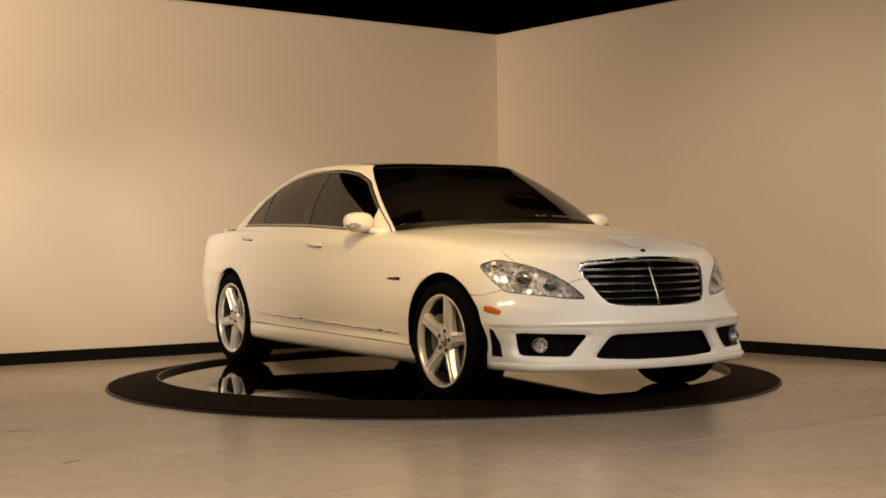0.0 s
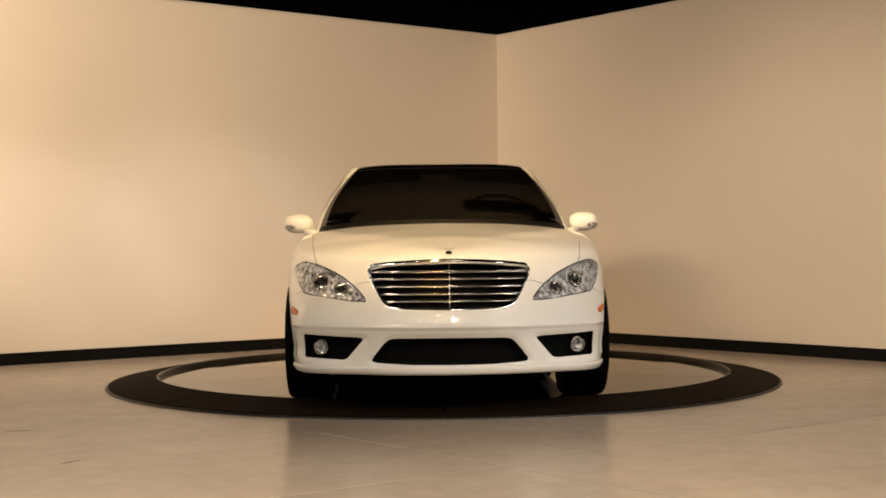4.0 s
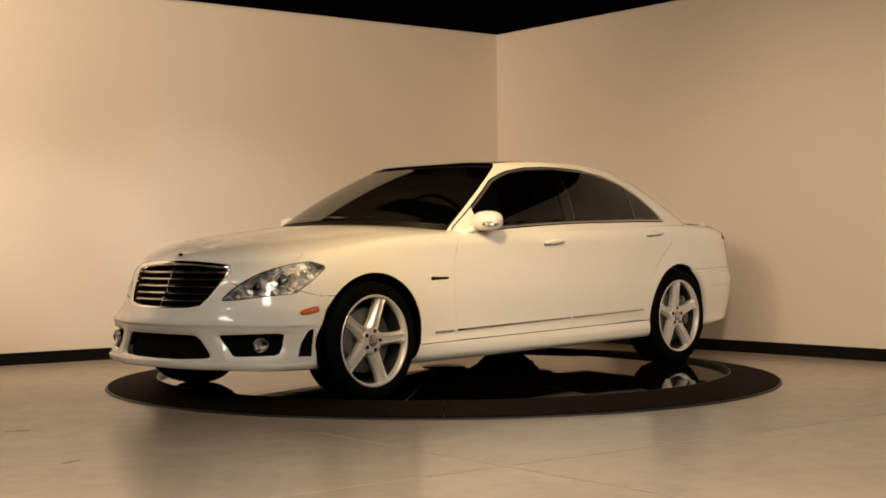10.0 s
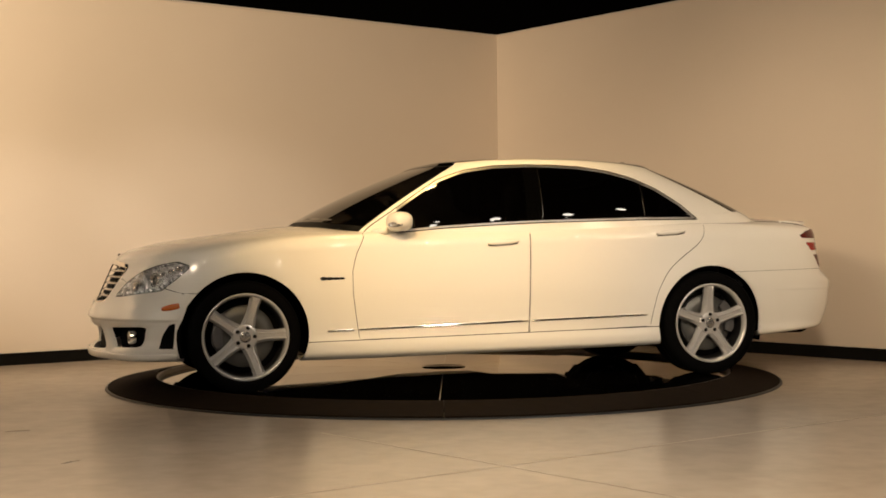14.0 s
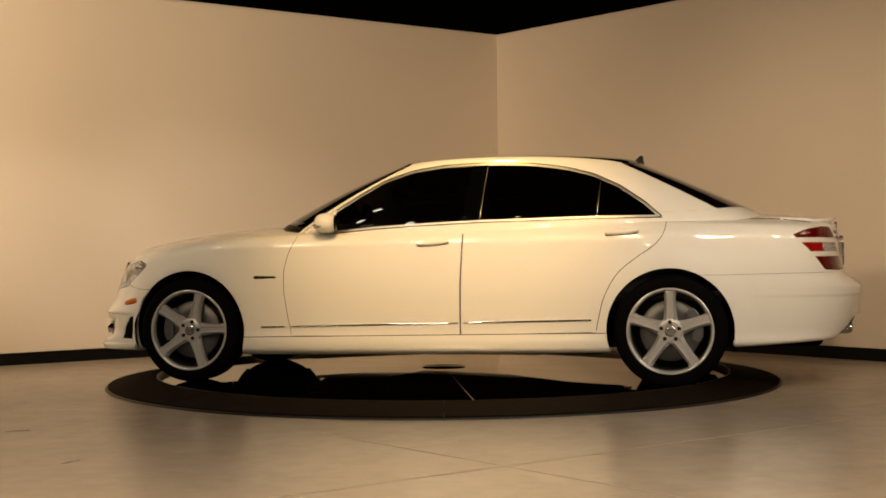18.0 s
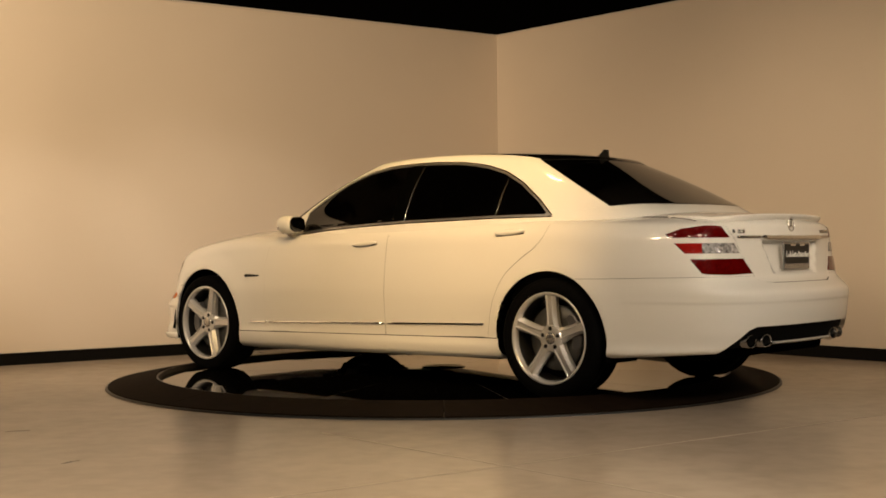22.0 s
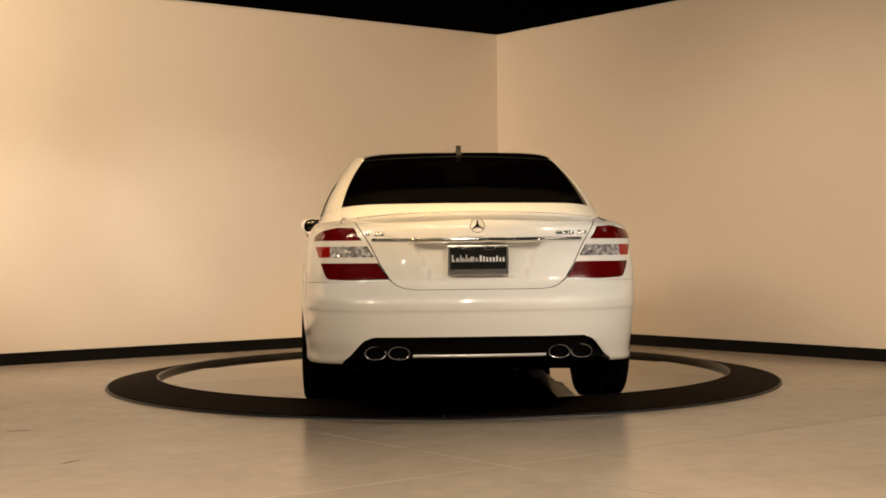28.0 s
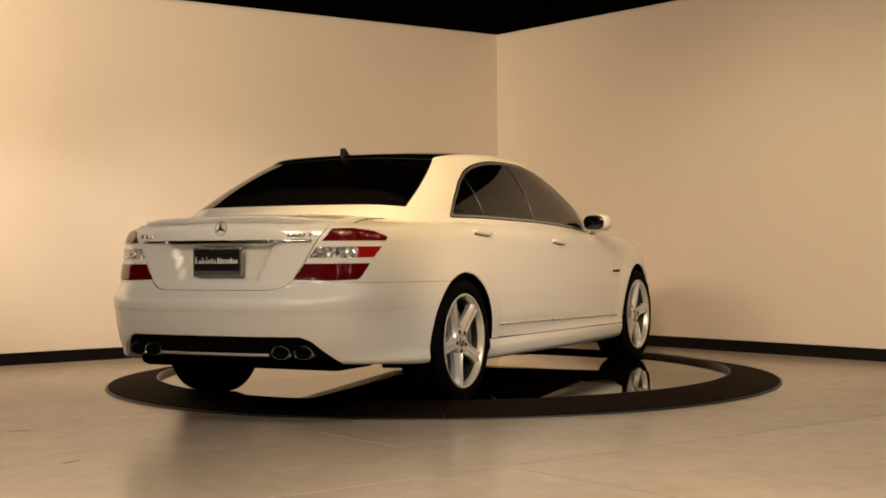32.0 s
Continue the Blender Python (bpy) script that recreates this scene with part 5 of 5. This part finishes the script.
star["label"] = "round chrome emblem on the trunk lid"
p, nrm = on_end(0.0, 0.988, 0.006, True)
rot = Vector((-1, 0, 0.12)).to_track_quat("Z", "Y").to_matrix().to_4x4()
v, f = lathe([(0.034, 0.001), (0.035, 0.004), (0.037, 0.004), (0.038, 0.001), (0.037, -0.01), (0.034, -0.01)], 36, closed=True)
bm = as_bm(v, f)
bmesh.ops.transform(bm, matrix=Matrix.Translation(p) @ rot, verts=bm.verts)
part("emblem_ring", bm, CHROME, star)
for a in (90, 210, 330):
    bm = prism([(-0.007, 0), (0.007, 0), (0.0015, 0.034), (-0.0015, 0.034)], 0.005)
    bmesh.ops.transform(bm, matrix=Matrix.Translation(p) @ Matrix.Rotation(radians(90), 4, "X") @ Matrix.Rotation(radians(-90), 4, "Y") @ Matrix.Rotation(radians(a - 90), 4, "Z"), verts=bm.verts)
    part("emblem_arm", bm, CHROME, star)
for rows, lab, mat in ((((0.563, 0.547), (0.524, 0.502), (0.494, 0.472)), "grey chrome model badge", SATIN), (((-0.402, -0.436), (-0.440, -0.466), (-0.470, -0.496), (-0.518, -0.534), (-0.550, -0.564)), "dark chrome badge", SLAT)):
    for ya, yb in rows:
        pts = [on_end(ya + (yb - ya) * k / 3, 0.953, 0.002, True) for k in range(4)]
        part("trunk_badge", band(pts, 0.010 if mat is SATIN else 0.009, 0.003), mat, car, lab)
# boot spoiler lip, wrapping round the corners of the deck
DECK = lower.V[(lower.V[:, 7] > 20.5) & (lower.V[:, 0] < -1.9)]


def deck_z(x, y):
    d = (DECK[:, 0] - x) ** 2 + (DECK[:, 1] - abs(y)) ** 2
    near = np.argsort(d)[:6]
    w = 1 / (d[near] + 1e-4)
    return float((DECK[near, 2] * w).sum() / w.sum())


verts, faces = [], []
rows = np.linspace(-1, 1, 49)


def edge_line(u):
    k = abs(u)
    return Vector((-2.612 + 0.10 * k ** 3 + 0.26 * k ** 9, 0.690 * math.copysign(k ** 0.92, u), 0))


for u in rows:
    p = edge_line(u)
    d = edge_line(min(u + 0.01, 1)) - edge_line(max(u - 0.01, -1))
    out = Vector((-d.y, d.x, 0)).normalized()
    if out.x > 0:
        out = -out
    tall = 1 - 0.75 * abs(u) ** 7
    z = max(1.050 - 0.030 * abs(u) ** 2.4, deck_z(p.x, p.y) + 0.004) if abs(u) < 0.9 else deck_z(p.x, p.y) + 0.012
    for a, h in ((-0.13, -0.030), (-0.05, -0.008), (-0.008, 0.006 * tall), (0.004, 0.002), (0.000, -0.012), (-0.018, -0.028), (-0.11, -0.06)):
        q = p + out * a * (tall if a < -0.02 else 1)
        verts.append((q.x, q.y, z + h))
for i in range(len(rows) - 1):
    for k in range(7):
        a, b = i * 7 + k, i * 7 + (k + 1) % 7
        faces.append((a, b, b + 7, a + 7))
faces += [tuple(range(7)), tuple(range(48 * 7, 49 * 7))]
for side in (1, -1):
    pts = []
    for k in range(13):
        x, y = -2.07 - 0.36 * k / 12, 0.672 + 0.022 * k / 12
        pts.append((Vector((x, y * side, deck_z(x, y) + 0.002)), Vector((-0.05, 0.35 * side, 0.93)).normalized()))
    part("deck_seam", band(pts, 0.0022, 0.0015), GAP, car, "dark shut line beside the trunk lid")
part("spoiler", as_bm(verts, faces), PAINT, car, "white boot spoiler lip")
# four oval exhaust tips
for yy in (0.408, 0.528, -0.408, -0.528):
    p, nrm = on_end(yy, 0.342, -0.022, True)
    v, f = lathe([(0.030, -0.10), (0.041, -0.09), (0.042, 0.012), (0.0435, 0.015), (0.0465, 0.015), (0.0475, 0.010), (0.0475, -0.10)], 32)
    bm = as_bm(v, f)
    rot = Vector((-1, 0, 0)).to_track_quat("Z", "Y").to_matrix().to_4x4()
    bmesh.ops.transform(bm, matrix=Matrix.Translation(p + Vector((0.0, 0, 0))) @ Matrix.Diagonal((1, 1.17, 0.74, 1)) @ rot, verts=bm.verts)
    tip = part("exhaust_tip", bm, SLAT, car, "oval chrome exhaust tip")
    v, f = lathe([(0.0, -0.06), (0.041, -0.06), (0.041, -0.08)], 24)
    bm = as_bm(v, f)
    bmesh.ops.transform(bm, matrix=Matrix.Translation(p) @ Matrix.Diagonal((1, 1.17, 0.74, 1)) @ rot, verts=bm.verts)
    part("exhaust_inside", bm, BLACK, tip)
tail_at = [on_end(y, 0.338, 0.0, True)[0].x for y in (0.0, 0.2, 0.36)]
bend = np.polyfit([0.0, 0.04, 0.1296], tail_at, 1)
pts = [(Vector((bend[1] + bend[0] * y * y + 0.012, y, 0.338)), Vector((-1, 0, 0))) for y in np.linspace(-0.335, 0.335, 21)]
part("diffuser_strip", band(pts, 0.007, 0.010), ALLOY, car, "bright strip across the diffuser")
# roof aerial
fin = prism([(-1.375, -0.02), (-1.255, -0.02), (-1.268, 0.006), (-1.312, 0.018), (-1.346, 0.044), (-1.364, 0.042), (-1.366, 0.02)], 0.028)
bmesh.ops.transform(fin, matrix=Matrix(((1, 0, 0, 0), (0, 0, 1, -0.014), (0, 1.2, 0, 1.441), (0, 0, 0, 1))), verts=fin.verts)
bmesh.ops.recalc_face_normals(fin, faces=fin.faces)
part("roof_aerial", fin, BLACK, car, "small dark roof aerial")
for o in car.children_recursive:
    if o.name.split(".")[0] in ("windscreen", "rear_glass", "front_window", "rear_window", "quarter_window"):
        o.visible_shadow = False


# ---- the turning ----
def motions():
    rows_car, rows_disc = [], []
    for t in range(0, 33):
        turn = -90 + 2.072 - 7.4122 * (t - 3.9)
        m = Matrix.Rotation(radians(turn), 4, "Z")
        rows_car.append((t, m @ Matrix.Translation((-0.0456, -0.0178, 0.0))))
        rows_disc.append((t, m))
    walk(car, rows_car)
    walk(disc, rows_disc)


motions()
